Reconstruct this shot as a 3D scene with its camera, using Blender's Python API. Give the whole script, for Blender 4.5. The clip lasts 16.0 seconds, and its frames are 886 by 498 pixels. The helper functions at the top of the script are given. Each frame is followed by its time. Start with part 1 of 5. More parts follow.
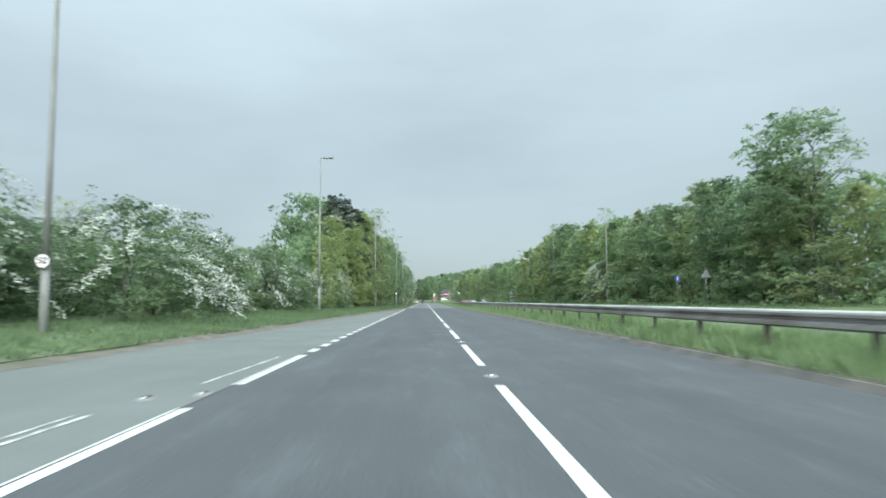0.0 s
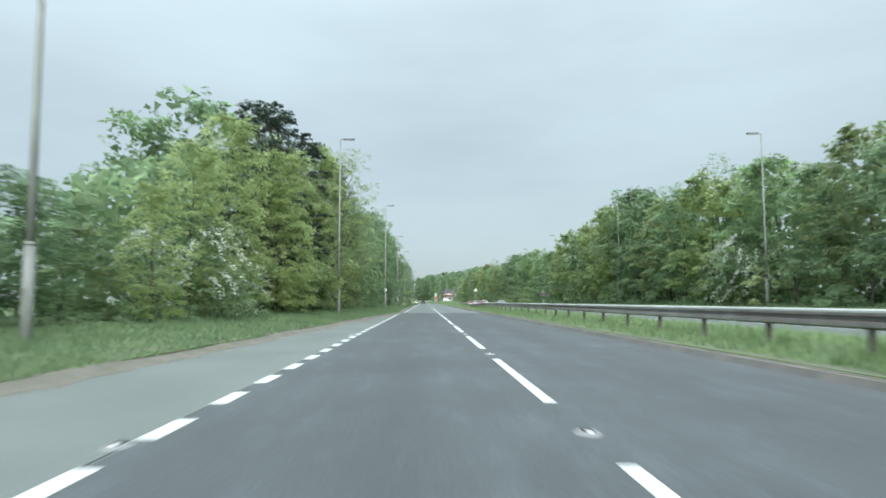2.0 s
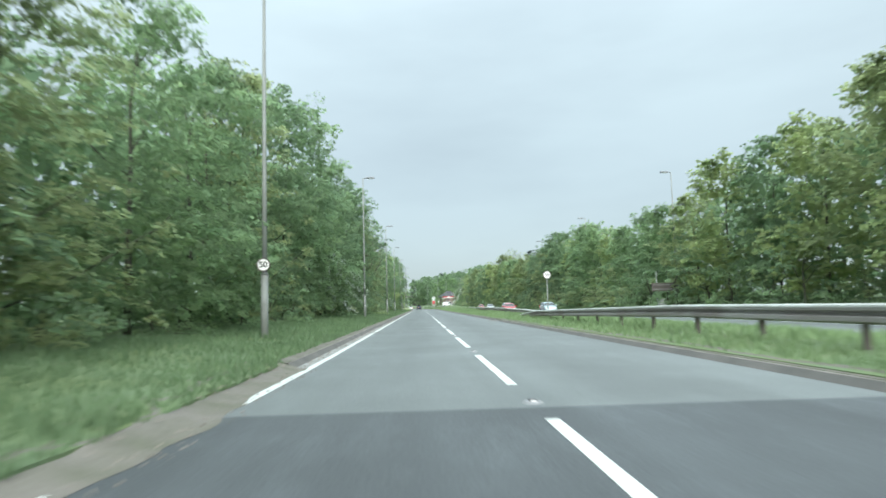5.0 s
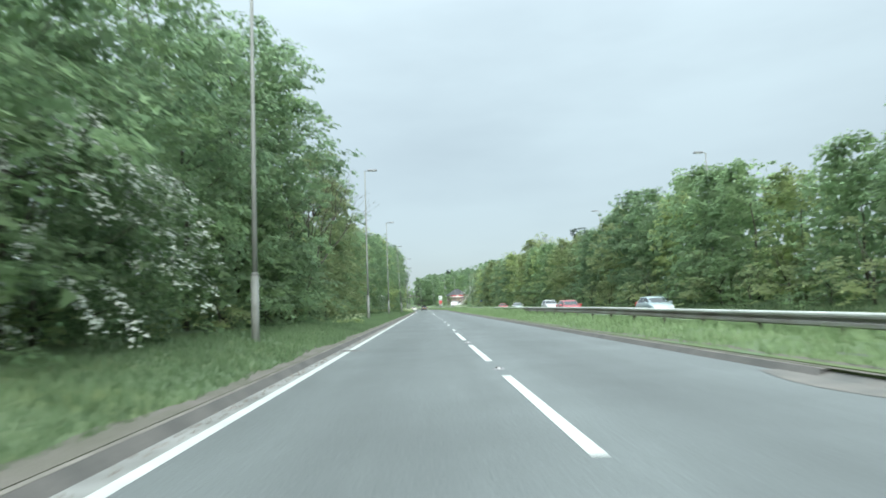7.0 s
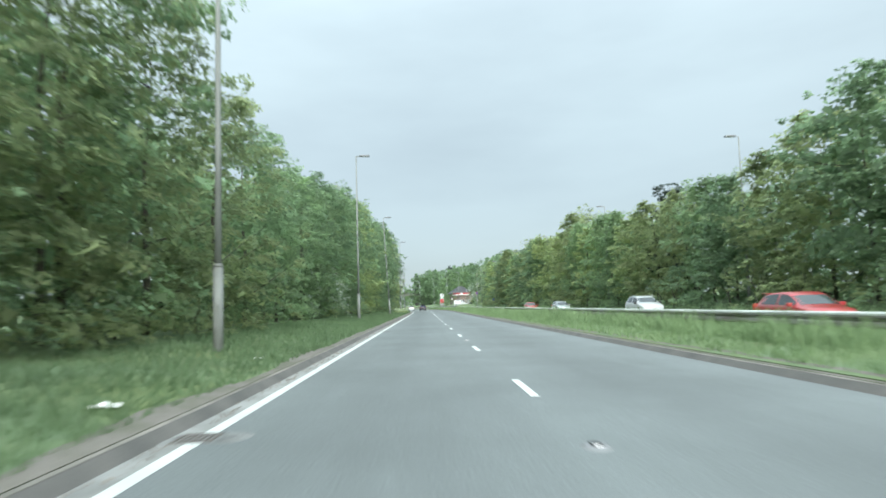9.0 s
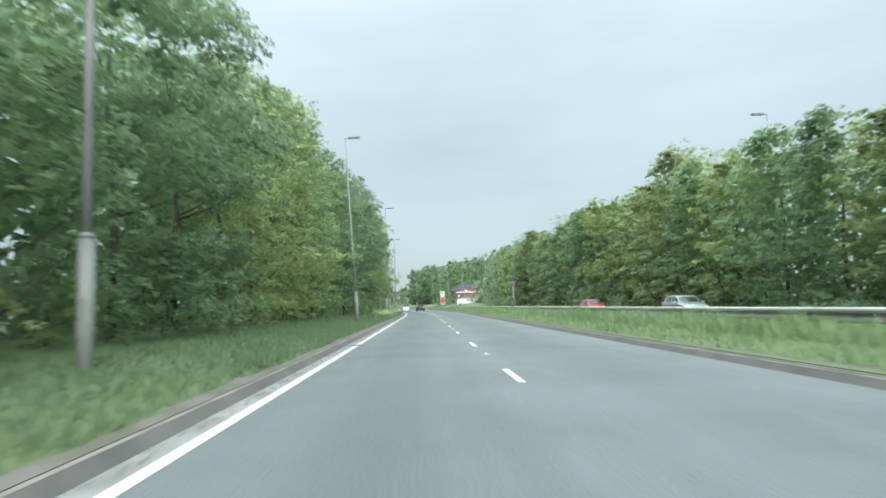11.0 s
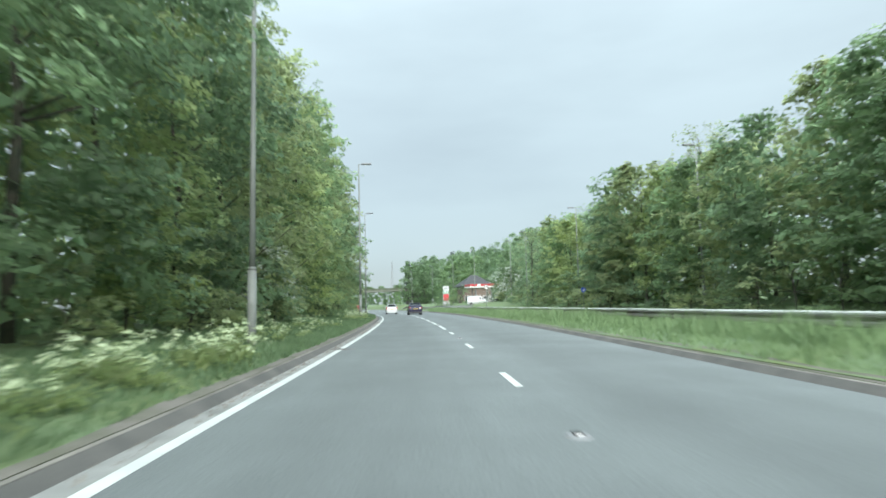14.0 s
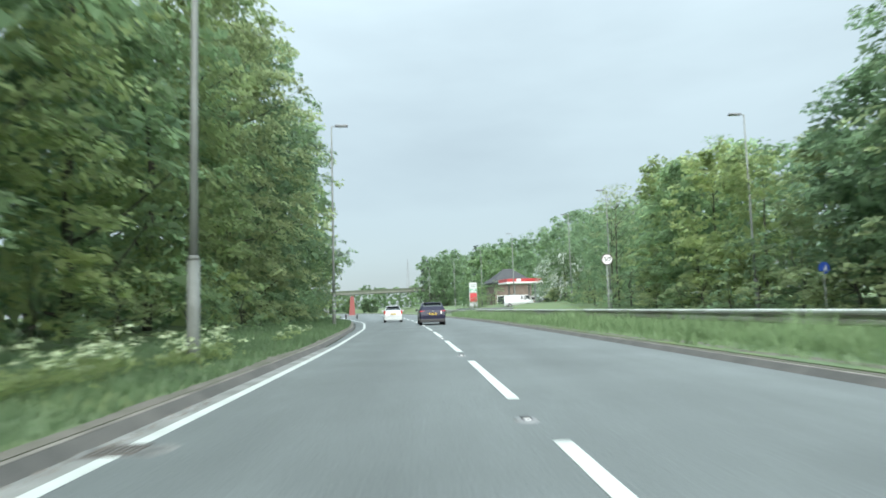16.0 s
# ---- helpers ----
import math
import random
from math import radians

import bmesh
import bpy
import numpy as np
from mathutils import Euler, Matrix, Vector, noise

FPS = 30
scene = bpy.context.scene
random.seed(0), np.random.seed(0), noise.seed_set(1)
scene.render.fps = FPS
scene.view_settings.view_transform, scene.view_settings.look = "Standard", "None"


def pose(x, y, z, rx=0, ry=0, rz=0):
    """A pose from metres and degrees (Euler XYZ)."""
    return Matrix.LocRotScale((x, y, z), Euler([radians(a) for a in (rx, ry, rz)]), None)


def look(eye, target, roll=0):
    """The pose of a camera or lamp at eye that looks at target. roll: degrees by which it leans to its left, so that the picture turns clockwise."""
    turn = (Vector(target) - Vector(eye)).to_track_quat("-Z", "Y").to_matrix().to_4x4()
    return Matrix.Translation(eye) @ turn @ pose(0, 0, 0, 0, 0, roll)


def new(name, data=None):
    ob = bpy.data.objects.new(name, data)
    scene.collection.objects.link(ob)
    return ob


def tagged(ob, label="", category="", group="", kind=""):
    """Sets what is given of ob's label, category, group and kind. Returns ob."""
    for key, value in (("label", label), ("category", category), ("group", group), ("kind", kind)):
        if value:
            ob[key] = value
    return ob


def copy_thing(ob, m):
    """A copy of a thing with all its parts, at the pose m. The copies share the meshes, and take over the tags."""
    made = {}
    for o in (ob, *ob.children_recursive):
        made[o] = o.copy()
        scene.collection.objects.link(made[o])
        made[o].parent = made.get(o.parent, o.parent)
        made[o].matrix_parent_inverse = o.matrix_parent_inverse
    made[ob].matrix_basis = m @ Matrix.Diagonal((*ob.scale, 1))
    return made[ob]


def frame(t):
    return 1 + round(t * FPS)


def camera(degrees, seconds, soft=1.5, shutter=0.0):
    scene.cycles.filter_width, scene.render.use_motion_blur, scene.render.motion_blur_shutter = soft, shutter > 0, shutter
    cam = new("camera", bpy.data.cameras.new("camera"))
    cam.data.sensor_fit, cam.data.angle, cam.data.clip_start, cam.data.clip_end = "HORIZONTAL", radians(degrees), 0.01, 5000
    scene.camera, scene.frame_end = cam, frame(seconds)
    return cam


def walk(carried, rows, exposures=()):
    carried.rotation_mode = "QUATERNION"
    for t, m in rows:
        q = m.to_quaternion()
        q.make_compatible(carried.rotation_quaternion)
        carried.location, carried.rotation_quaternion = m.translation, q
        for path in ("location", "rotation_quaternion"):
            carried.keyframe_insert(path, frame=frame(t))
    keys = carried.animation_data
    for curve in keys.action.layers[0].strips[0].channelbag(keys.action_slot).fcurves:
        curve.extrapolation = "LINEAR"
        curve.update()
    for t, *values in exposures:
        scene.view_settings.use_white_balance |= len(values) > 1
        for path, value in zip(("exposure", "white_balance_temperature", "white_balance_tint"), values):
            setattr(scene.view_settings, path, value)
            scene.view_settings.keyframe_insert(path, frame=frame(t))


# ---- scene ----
cam = camera(67.7, 16.0, soft=1.7, shutter=0.3)
PATH = [
    (0, (-1.107, 2.352, 1.251), (-1.05, 4.345, 1.407), -0.2),
    (0.5, (-1.245, 12.623, 1.236), (-1.194, 14.616, 1.392), -0.1),
    (1, (-1.363, 22.882, 1.222), (-1.313, 24.875, 1.378), -0.2),
    (1.5, (-1.45, 33.104, 1.214), (-1.399, 35.097, 1.373), -0.3),
    (2, (-1.494, 43.288, 1.203), (-1.437, 45.281, 1.361), -0.1),
    (2.5, (-1.518, 53.443, 1.196), (-1.454, 55.435, 1.354), -0.1),
    (3, (-1.522, 63.569, 1.19), (-1.45, 65.56, 1.356), -0.6),
    (3.5, (-1.447, 73.692, 1.195), (-1.369, 75.684, 1.363), -0.9),
    (4, (-1.395, 83.86, 1.201), (-1.314, 85.852, 1.37), -1.0),
    (4.2, (-1.381, 87.938, 1.201), (-1.302, 89.929, 1.373), -1.3),
    (6.3, (-1.305, 130.826, 1.178), (-1.241, 132.818, 1.35), -1.6),
    (6.5, (-1.315, 134.891, 1.186), (-1.253, 136.883, 1.356), -1.9),
    (7, (-1.311, 144.964, 1.201), (-1.253, 146.956, 1.374), -2.1),
    (7.5, (-1.319, 155.072, 1.219), (-1.26, 157.064, 1.392), -1.8),
    (8, (-1.339, 165.244, 1.234), (-1.279, 167.235, 1.408), -1.8),
    (8.5, (-1.358, 175.509, 1.248), (-1.299, 177.501, 1.419), -1.8),
    (9, (-1.332, 185.851, 1.246), (-1.273, 187.843, 1.417), -1.7),
    (9.2, (-1.334, 189.996, 1.244), (-1.276, 191.988, 1.416), -1.8),
    (11.3, (-1.501, 233.566, 1.174), (-1.432, 235.558, 1.343), -1.8),
    (11.5, (-1.511, 237.714, 1.172), (-1.442, 239.705, 1.34), -1.9),
    (12, (-1.511, 248.077, 1.179), (-1.442, 250.069, 1.347), -2.0),
    (12.5, (-1.505, 258.41, 1.183), (-1.435, 260.402, 1.352), -1.8),
    (13, (-1.494, 268.669, 1.189), (-1.421, 270.66, 1.36), -1.8),
    (13.5, (-1.425, 278.874, 1.196), (-1.351, 280.865, 1.365), -2.1),
    (14, (-1.318, 289.101, 1.204), (-1.243, 291.092, 1.373), -1.4),
    (14.5, (-1.23, 299.382, 1.209), (-1.158, 301.373, 1.379), -1.4),
    (15, (-1.213, 309.756, 1.214), (-1.151, 311.748, 1.388), -1.4),
    (15.5, (-1.302, 320.26, 1.174), (-1.257, 322.252, 1.352), -1.9),
    (16, (-1.46, 330.835, 1.131), (-1.44, 332.827, 1.31), -1.7),
]
walk(cam, [(t, look(eye, target, roll)) for t, eye, target, roll in PATH], [(0, 1.36, 6300, 6), (2.0, 1.44, 6300, 6), (4.5, 1.56, 6300, 6), (16, 1.56, 6300, 6)])

# ---------- light: overcast spring sky ----------
SUN_ELEV, SUN_TURN = radians(33), radians(176)
world = bpy.data.worlds.new("overcast_sky")
scene.world = world
world.use_nodes = True
wn, wl = world.node_tree.nodes, world.node_tree.links
wn.clear()
w_out = wn.new("ShaderNodeOutputWorld")
w_bg = wn.new("ShaderNodeBackground")
w_sky = wn.new("ShaderNodeTexSky")
w_sky.sky_type, w_sky.sun_disc = "NISHITA", False
w_sky.sun_elevation, w_sky.sun_rotation = SUN_ELEV, SUN_TURN
w_co = wn.new("ShaderNodeTexCoord")
w_sep = wn.new("ShaderNodeSeparateXYZ")
# brightness over height: low + 0.22 z + 1.1 z^3, brightest overhead as under thick cloud
w_up = wn.new("ShaderNodeMath")
w_up.operation, w_up.inputs[1].default_value = "MAXIMUM", 0.0
w_pow = wn.new("ShaderNodeMath")
w_pow.operation, w_pow.inputs[1].default_value = "POWER", 3.0
w_lin = wn.new("ShaderNodeMath")
w_lin.operation, w_lin.inputs[1].default_value, w_lin.inputs[2].default_value = "MULTIPLY_ADD", 0.20, 0.262
w_ramp = wn.new("ShaderNodeMath")
w_ramp.operation, w_ramp.inputs[1].default_value = "MULTIPLY_ADD", 1.1
w_map = wn.new("ShaderNodeMapping")
w_map.inputs["Scale"].default_value = (1.0, 0.7, 3.2)
w_noise = wn.new("ShaderNodeTexNoise")
w_noise.inputs["Scale"].default_value, w_noise.inputs["Detail"].default_value = 1.9, 5.0
w_noise.inputs["Roughness"].default_value = 0.48
w_cr = wn.new("ShaderNodeValToRGB")
w_cr.color_ramp.elements[0].position, w_cr.color_ramp.elements[1].position = 0.34, 0.66
w_cr.color_ramp.elements[0].color = (0.565, 0.66, 0.71, 1)
w_cr.color_ramp.elements[1].color = (0.70, 0.82, 0.87, 1)
w_mul = wn.new("ShaderNodeVectorMath")
w_mul.operation = "SCALE"
w_mix = wn.new("ShaderNodeMix")
w_mix.data_type = "RGBA"
w_mix.inputs["Factor"].default_value = 0.06
w_sk = wn.new("ShaderNodeVectorMath")
w_sk.operation = "SCALE"
w_sk.inputs["Scale"].default_value = 0.1
wl.new(w_co.outputs["Generated"], w_sep.inputs[0])
wl.new(w_sep.outputs["Z"], w_up.inputs[0])
wl.new(w_up.outputs[0], w_pow.inputs[0])
wl.new(w_up.outputs[0], w_lin.inputs[0])
wl.new(w_pow.outputs[0], w_ramp.inputs[0])
wl.new(w_lin.outputs[0], w_ramp.inputs[2])
wl.new(w_co.outputs["Generated"], w_map.inputs["Vector"])
wl.new(w_map.outputs[0], w_noise.inputs["Vector"])
wl.new(w_noise.outputs["Fac"], w_cr.inputs["Fac"])
wl.new(w_cr.outputs["Color"], w_mul.inputs[0])
wl.new(w_ramp.outputs[0], w_mul.inputs["Scale"])
wl.new(w_sky.outputs[0], w_sk.inputs[0])
wl.new(w_mul.outputs[0], w_mix.inputs["A"])
wl.new(w_sk.outputs[0], w_mix.inputs["B"])
wl.new(w_mix.outputs["Result"], w_bg.inputs["Color"])
wl.new(w_bg.outputs[0], w_out.inputs["Surface"])
sun = new("sun", bpy.data.lights.new("sun", "SUN"))
sun.data.energy, sun.data.angle, sun.data.color = 2.1, radians(60), (1.0, 0.97, 0.92)
sun.matrix_basis = look((0, 0, 0), (-math.sin(SUN_TURN) * math.cos(SUN_ELEV), -math.cos(SUN_TURN) * math.cos(SUN_ELEV), -math.sin(SUN_ELEV)))


# ---------- materials ----------
def material(name, colour, rough=0.7, metal=0.0, vary=0.15, scale=3.0, fine=60.0, bump=0.0, spread=0.0, second=None, emit=0.0, wear=0.5):
    """A surface with variation at two scales; second: the colour of stains and worn patches; spread: change from object to object."""
    m = bpy.data.materials.new(name)
    m.use_nodes = True
    n, l = m.node_tree.nodes, m.node_tree.links
    b = n["Principled BSDF"]
    b.inputs["Roughness"].default_value, b.inputs["Metallic"].default_value = rough, metal
    co = n.new("ShaderNodeTexCoord")
    big, small = n.new("ShaderNodeTexNoise"), n.new("ShaderNodeTexNoise")
    big.inputs["Scale"].default_value, big.inputs["Detail"].default_value = scale, 4
    small.inputs["Scale"].default_value, small.inputs["Detail"].default_value = fine, 3
    l.new(co.outputs["Object"], big.inputs["Vector"])
    l.new(co.outputs["Object"], small.inputs["Vector"])
    ramp = n.new("ShaderNodeValToRGB")
    ramp.color_ramp.elements[0].position, ramp.color_ramp.elements[1].position = 0.5 - 0.3 * wear, 0.5 + 0.3 * wear
    ramp.color_ramp.elements[0].color = (*(second or [c * (1 - vary) for c in colour]), 1)
    ramp.color_ramp.elements[1].color = (*colour, 1)
    l.new(big.outputs["Fac"], ramp.inputs["Fac"])
    grain = n.new("ShaderNodeMapRange")
    grain.inputs[3].default_value, grain.inputs[4].default_value = 1 - vary, 1 + vary
    l.new(small.outputs["Fac"], grain.inputs[0])
    mul = n.new("ShaderNodeVectorMath")
    mul.operation = "SCALE"
    l.new(ramp.outputs["Color"], mul.inputs[0])
    l.new(grain.outputs[0], mul.inputs["Scale"])
    last = mul.outputs[0]
    if spread:
        info, rng, mul2 = n.new("ShaderNodeObjectInfo"), n.new("ShaderNodeMapRange"), n.new("ShaderNodeVectorMath")
        mul2.operation = "SCALE"
        rng.inputs[3].default_value, rng.inputs[4].default_value = 1 - spread, 1 + spread
        l.new(info.outputs["Random"], rng.inputs[0])
        l.new(last, mul2.inputs[0])
        l.new(rng.outputs[0], mul2.inputs["Scale"])
        last = mul2.outputs[0]
    l.new(last, b.inputs["Base Color"])
    if bump:
        bp = n.new("ShaderNodeBump")
        bp.inputs["Strength"].default_value, bp.inputs["Distance"].default_value = bump, 0.02
        l.new(small.outputs["Fac"], bp.inputs["Height"])
        l.new(bp.outputs[0], b.inputs["Normal"])
    if emit:
        b.inputs["Emission Color"].default_value = (*colour, 1)
        b.inputs["Emission Strength"].default_value = emit
    return m


def leaf_material(name, dark, light, shine=0.45, through_light=0.5):
    """Leaves: each leaf and each tree of its own green, partly letting light through."""
    m = bpy.data.materials.new(name)
    m.use_nodes = True
    n, l = m.node_tree.nodes, m.node_tree.links
    b, out = n["Principled BSDF"], n["Material Output"]
    b.inputs["Roughness"].default_value = shine
    b.inputs["Specular IOR Level"].default_value = 0.35
    geo, info, co = n.new("ShaderNodeNewGeometry"), n.new("ShaderNodeObjectInfo"), n.new("ShaderNodeTexCoord")
    spray = n.new("ShaderNodeTexNoise")
    spray.inputs["Scale"].default_value, spray.inputs["Detail"].default_value = 0.55, 2
    l.new(co.outputs["Object"], spray.inputs["Vector"])
    add = None
    for socket, share, low, high in ((geo.outputs["Random Per Island"], 0.20, 0.0, 1.0), (spray.outputs["Fac"], 0.52, 0.32, 0.68), (info.outputs["Random"], 0.28, 0.0, 1.0)):
        r = n.new("ShaderNodeMapRange")
        r.inputs[1].default_value, r.inputs[2].default_value, r.inputs[4].default_value = low, high, share
        l.new(socket, r.inputs[0])
        if add is None:
            add = r
        else:
            plus = n.new("ShaderNodeMath")
            l.new(add.outputs[0], plus.inputs[0])
            l.new(r.outputs[0], plus.inputs[1])
            add = plus
    ramp = n.new("ShaderNodeValToRGB")
    ramp.color_ramp.elements[0].color, ramp.color_ramp.elements[1].color = (*dark, 1), (*light, 1)
    ramp.color_ramp.elements[0].position, ramp.color_ramp.elements[1].position = 0.1, 0.92
    l.new(add.outputs[0], ramp.inputs["Fac"])
    l.new(ramp.outputs["Color"], b.inputs["Base Color"])
    tr = n.new("ShaderNodeBsdfTranslucent")
    l.new(ramp.outputs["Color"], tr.inputs["Color"])
    mx = n.new("ShaderNodeMixShader")
    mx.inputs[0].default_value = through_light
    l.new(b.outputs[0], mx.inputs[1])
    l.new(tr.outputs[0], mx.inputs[2])
    l.new(mx.outputs[0], out.inputs["Surface"])
    return m


def glass_material(name, tint):
    m = bpy.data.materials.new(name)
    m.use_nodes = True
    b = m.node_tree.nodes["Principled BSDF"]
    b.inputs["Base Color"].default_value = (*tint, 1)
    b.inputs["Roughness"].default_value = 0.04
    b.inputs["Specular IOR Level"].default_value = 0.8
    return m


def road_material(name, colour, streak, coarse, worn=0.0, track=0.0):
    """Asphalt: chippings, wide patches and wheel-worn streaks along the road."""
    m = bpy.data.materials.new(name)
    m.use_nodes = True
    n, l = m.node_tree.nodes, m.node_tree.links
    b = n["Principled BSDF"]
    co, mp = n.new("ShaderNodeTexCoord"), n.new("ShaderNodeMapping")
    mp.inputs["Scale"].default_value = (1.1, 0.05, 1.0)
    l.new(co.outputs["Object"], mp.inputs["Vector"])
    a, p, g = n.new("ShaderNodeTexNoise"), n.new("ShaderNodeTexNoise"), n.new("ShaderNodeTexNoise")
    a.inputs["Scale"].default_value, a.inputs["Detail"].default_value = 1.0, 3
    p.inputs["Scale"].default_value, p.inputs["Detail"].default_value = 0.35, 6
    g.inputs["Scale"].default_value, g.inputs["Detail"].default_value = coarse, 2
    l.new(mp.outputs[0], a.inputs["Vector"])
    l.new(co.outputs["Object"], p.inputs["Vector"])
    l.new(co.outputs["Object"], g.inputs["Vector"])
    total = None
    for node, low, high in ((a, 1 - streak, 1 + streak), (p, 0.86, 1.14), (g, 0.72, 1.28)):
        r = n.new("ShaderNodeMapRange")
        r.inputs[1].default_value, r.inputs[2].default_value = 0.25, 0.75
        r.inputs[3].default_value, r.inputs[4].default_value = low, high
        l.new(node.outputs["Fac"], r.inputs[0])
        if total is None:
            total = r.outputs[0]
        else:
            mm = n.new("ShaderNodeMath")
            mm.operation = "MULTIPLY"
            l.new(total, mm.inputs[0])
            l.new(r.outputs[0], mm.inputs[1])
            total = mm.outputs[0]
    def calc(op, x, y):
        q = n.new("ShaderNodeMath")
        q.operation = op
        for k, val in enumerate((x, y)):
            if isinstance(val, (int, float)):
                q.inputs[k].default_value = val
            elif val is not None:
                l.new(val, q.inputs[k])
        return q.outputs[0]

    if track:
        sep = n.new("ShaderNodeSeparateXYZ")
        l.new(co.outputs["Object"], sep.inputs[0])
        past = calc("MAXIMUM", calc("SUBTRACT", sep.outputs["Y"], 300.0), 0.0)
        across = calc("ADD", sep.outputs["X"], calc("MULTIPLY", calc("MULTIPLY", past, past), 4.4e-4))
        wave = calc("COSINE", calc("MULTIPLY", across, 2 * math.pi / 3.7), None)
        amount = calc("MULTIPLY", calc("ADD", a.outputs["Fac"], 0.4), track)
        total = calc("MULTIPLY", total, calc("ADD", calc("MULTIPLY", wave, amount), 1.0))
    if worn:
        mw, w1 = n.new("ShaderNodeMapping"), n.new("ShaderNodeTexNoise")
        mw.inputs["Scale"].default_value = (2.2, 0.5, 1.0)
        w1.inputs["Scale"].default_value, w1.inputs["Detail"].default_value, w1.inputs["Roughness"].default_value = 0.9, 9, 0.72
        l.new(co.outputs["Object"], mw.inputs["Vector"])
        l.new(mw.outputs[0], w1.inputs["Vector"])
        r = n.new("ShaderNodeMapRange")
        r.inputs[1].default_value, r.inputs[2].default_value = 0.50, 0.68
        r.inputs[3].default_value, r.inputs[4].default_value = 1.0, 1.0 + worn
        l.new(w1.outputs["Fac"], r.inputs[0])
        total = calc("MULTIPLY", total, r.outputs[0])
    v = n.new("ShaderNodeVectorMath")
    v.operation = "SCALE"
    v.inputs[0].default_value = colour
    l.new(total, v.inputs["Scale"])
    l.new(v.outputs[0], b.inputs["Base Color"])
    b.inputs["Roughness"].default_value = 0.82
    bp = n.new("ShaderNodeBump")
    bp.inputs["Strength"].default_value, bp.inputs["Distance"].default_value = 0.25, 0.01
    l.new(g.outputs["Fac"], bp.inputs["Height"])
    l.new(bp.outputs[0], b.inputs["Normal"])
    return m


M_ASPHALT_DARK = road_material("asphalt_dark", (0.060, 0.068, 0.073), 0.16, 28, 0.30, 0.05)
M_ASPHALT = road_material("asphalt_worn", (0.121, 0.136, 0.136), 0.10, 34, 0.10, 0.085)
M_SLIP = road_material("slip_surface", (0.126, 0.142, 0.136), 0.06, 40)
M_CHANNEL = material("channel_concrete", (0.27, 0.275, 0.265), 0.9, vary=0.22, scale=1.5, fine=30, second=(0.165, 0.168, 0.16))
M_KERB = material("kerb_stone", (0.118, 0.112, 0.104), 0.9, vary=0.22, scale=1.2, fine=30, bump=0.3, second=(0.078, 0.077, 0.072))
M_KERB_TOP = material("kerb_edge", (0.23, 0.215, 0.19), 0.9, vary=0.25, scale=0.9, fine=20, second=(0.125, 0.12, 0.102))
M_PAINT = material("road_paint", (0.54, 0.57, 0.55), 0.7, vary=0.1, scale=1.4, fine=28, second=(0.46, 0.485, 0.465))
M_PAINT_OLD = material("road_paint_worn", (0.55, 0.57, 0.55), 0.8, vary=0.15, scale=4, fine=35, second=(0.24, 0.25, 0.24), wear=0.2)
M_TAR = material("tar_patch", (0.06, 0.062, 0.064), 0.8, vary=0.2, scale=3, fine=50)
M_TAR_WORN = material("worn_patch", (0.105, 0.107, 0.105), 0.85, vary=0.3, scale=5, fine=30, second=(0.19, 0.195, 0.19), wear=0.3)
M_DIRT = material("verge_dirt", (0.158, 0.145, 0.128), 0.95, vary=0.28, scale=1.3, fine=16, bump=0.6, second=(0.105, 0.106, 0.078))
M_GRIT = material("loose_grit", (0.24, 0.215, 0.19), 0.95, vary=0.3, scale=6, fine=40, second=(0.13, 0.12, 0.105))
M_SOIL = material("verge_ground", (0.108, 0.158, 0.082), 0.95, vary=0.25, scale=0.5, fine=9, bump=0.6, second=(0.112, 0.15, 0.056))
M_GRASS = leaf_material("grass_blade", (0.098, 0.152, 0.080), (0.160, 0.240, 0.124), 0.6, 0.4)
M_GRASS_PALE = leaf_material("grass_seeding", (0.135, 0.207, 0.095), (0.236, 0.333, 0.169), 0.6, 0.4)
# Zinc with the sky's reflection put into its pale base colour.
M_CAP = material("sky_sheen_zinc", (0.62, 0.64, 0.62), 0.55, 0.1, vary=0.1, scale=0.8, fine=10, second=(0.45, 0.46, 0.44))
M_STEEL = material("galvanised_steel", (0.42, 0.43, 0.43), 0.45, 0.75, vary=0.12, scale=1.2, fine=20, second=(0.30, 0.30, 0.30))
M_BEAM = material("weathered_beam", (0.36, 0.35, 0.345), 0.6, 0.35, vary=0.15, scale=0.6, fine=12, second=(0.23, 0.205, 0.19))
M_POST = material("barrier_post_steel", (0.13, 0.115, 0.105), 0.8, 0.3, vary=0.2, scale=3, fine=20)
M_COLUMN = material("lamp_column_paint", (0.205, 0.222, 0.21), 0.6, 0.0, vary=0.1, scale=0.7, fine=15, second=(0.15, 0.16, 0.148))
M_LAMP = material("lamp_head", (0.16, 0.17, 0.18), 0.5, 0.3, vary=0.08)
M_LENS = material("lamp_lens", (0.55, 0.57, 0.58), 0.25, vary=0.04)
M_WHITE = material("sign_white", (0.80, 0.80, 0.79), 0.45, vary=0.04, scale=2)
M_WHITE_DULL = material("panel_white", (0.50, 0.53, 0.52), 0.5, vary=0.06, scale=2)
M_RING = material("repeater_ring", (0.075, 0.06, 0.06), 0.5, vary=0.08)
M_WINE = material("clearway_red", (0.20, 0.03, 0.075), 0.5, vary=0.1)
M_INDIGO = material("clearway_blue", (0.06, 0.05, 0.22), 0.5, vary=0.1)
M_RED = material("sign_red", (0.40, 0.035, 0.04), 0.45, vary=0.06, scale=2)
M_BLUE = material("sign_blue", (0.028, 0.075, 0.36), 0.45, vary=0.06, scale=2)
M_BLACK = material("sign_black", (0.02, 0.02, 0.022), 0.5, vary=0.05)
M_BACK = material("sign_back_grey", (0.22, 0.225, 0.23), 0.6, 0.2, vary=0.08)
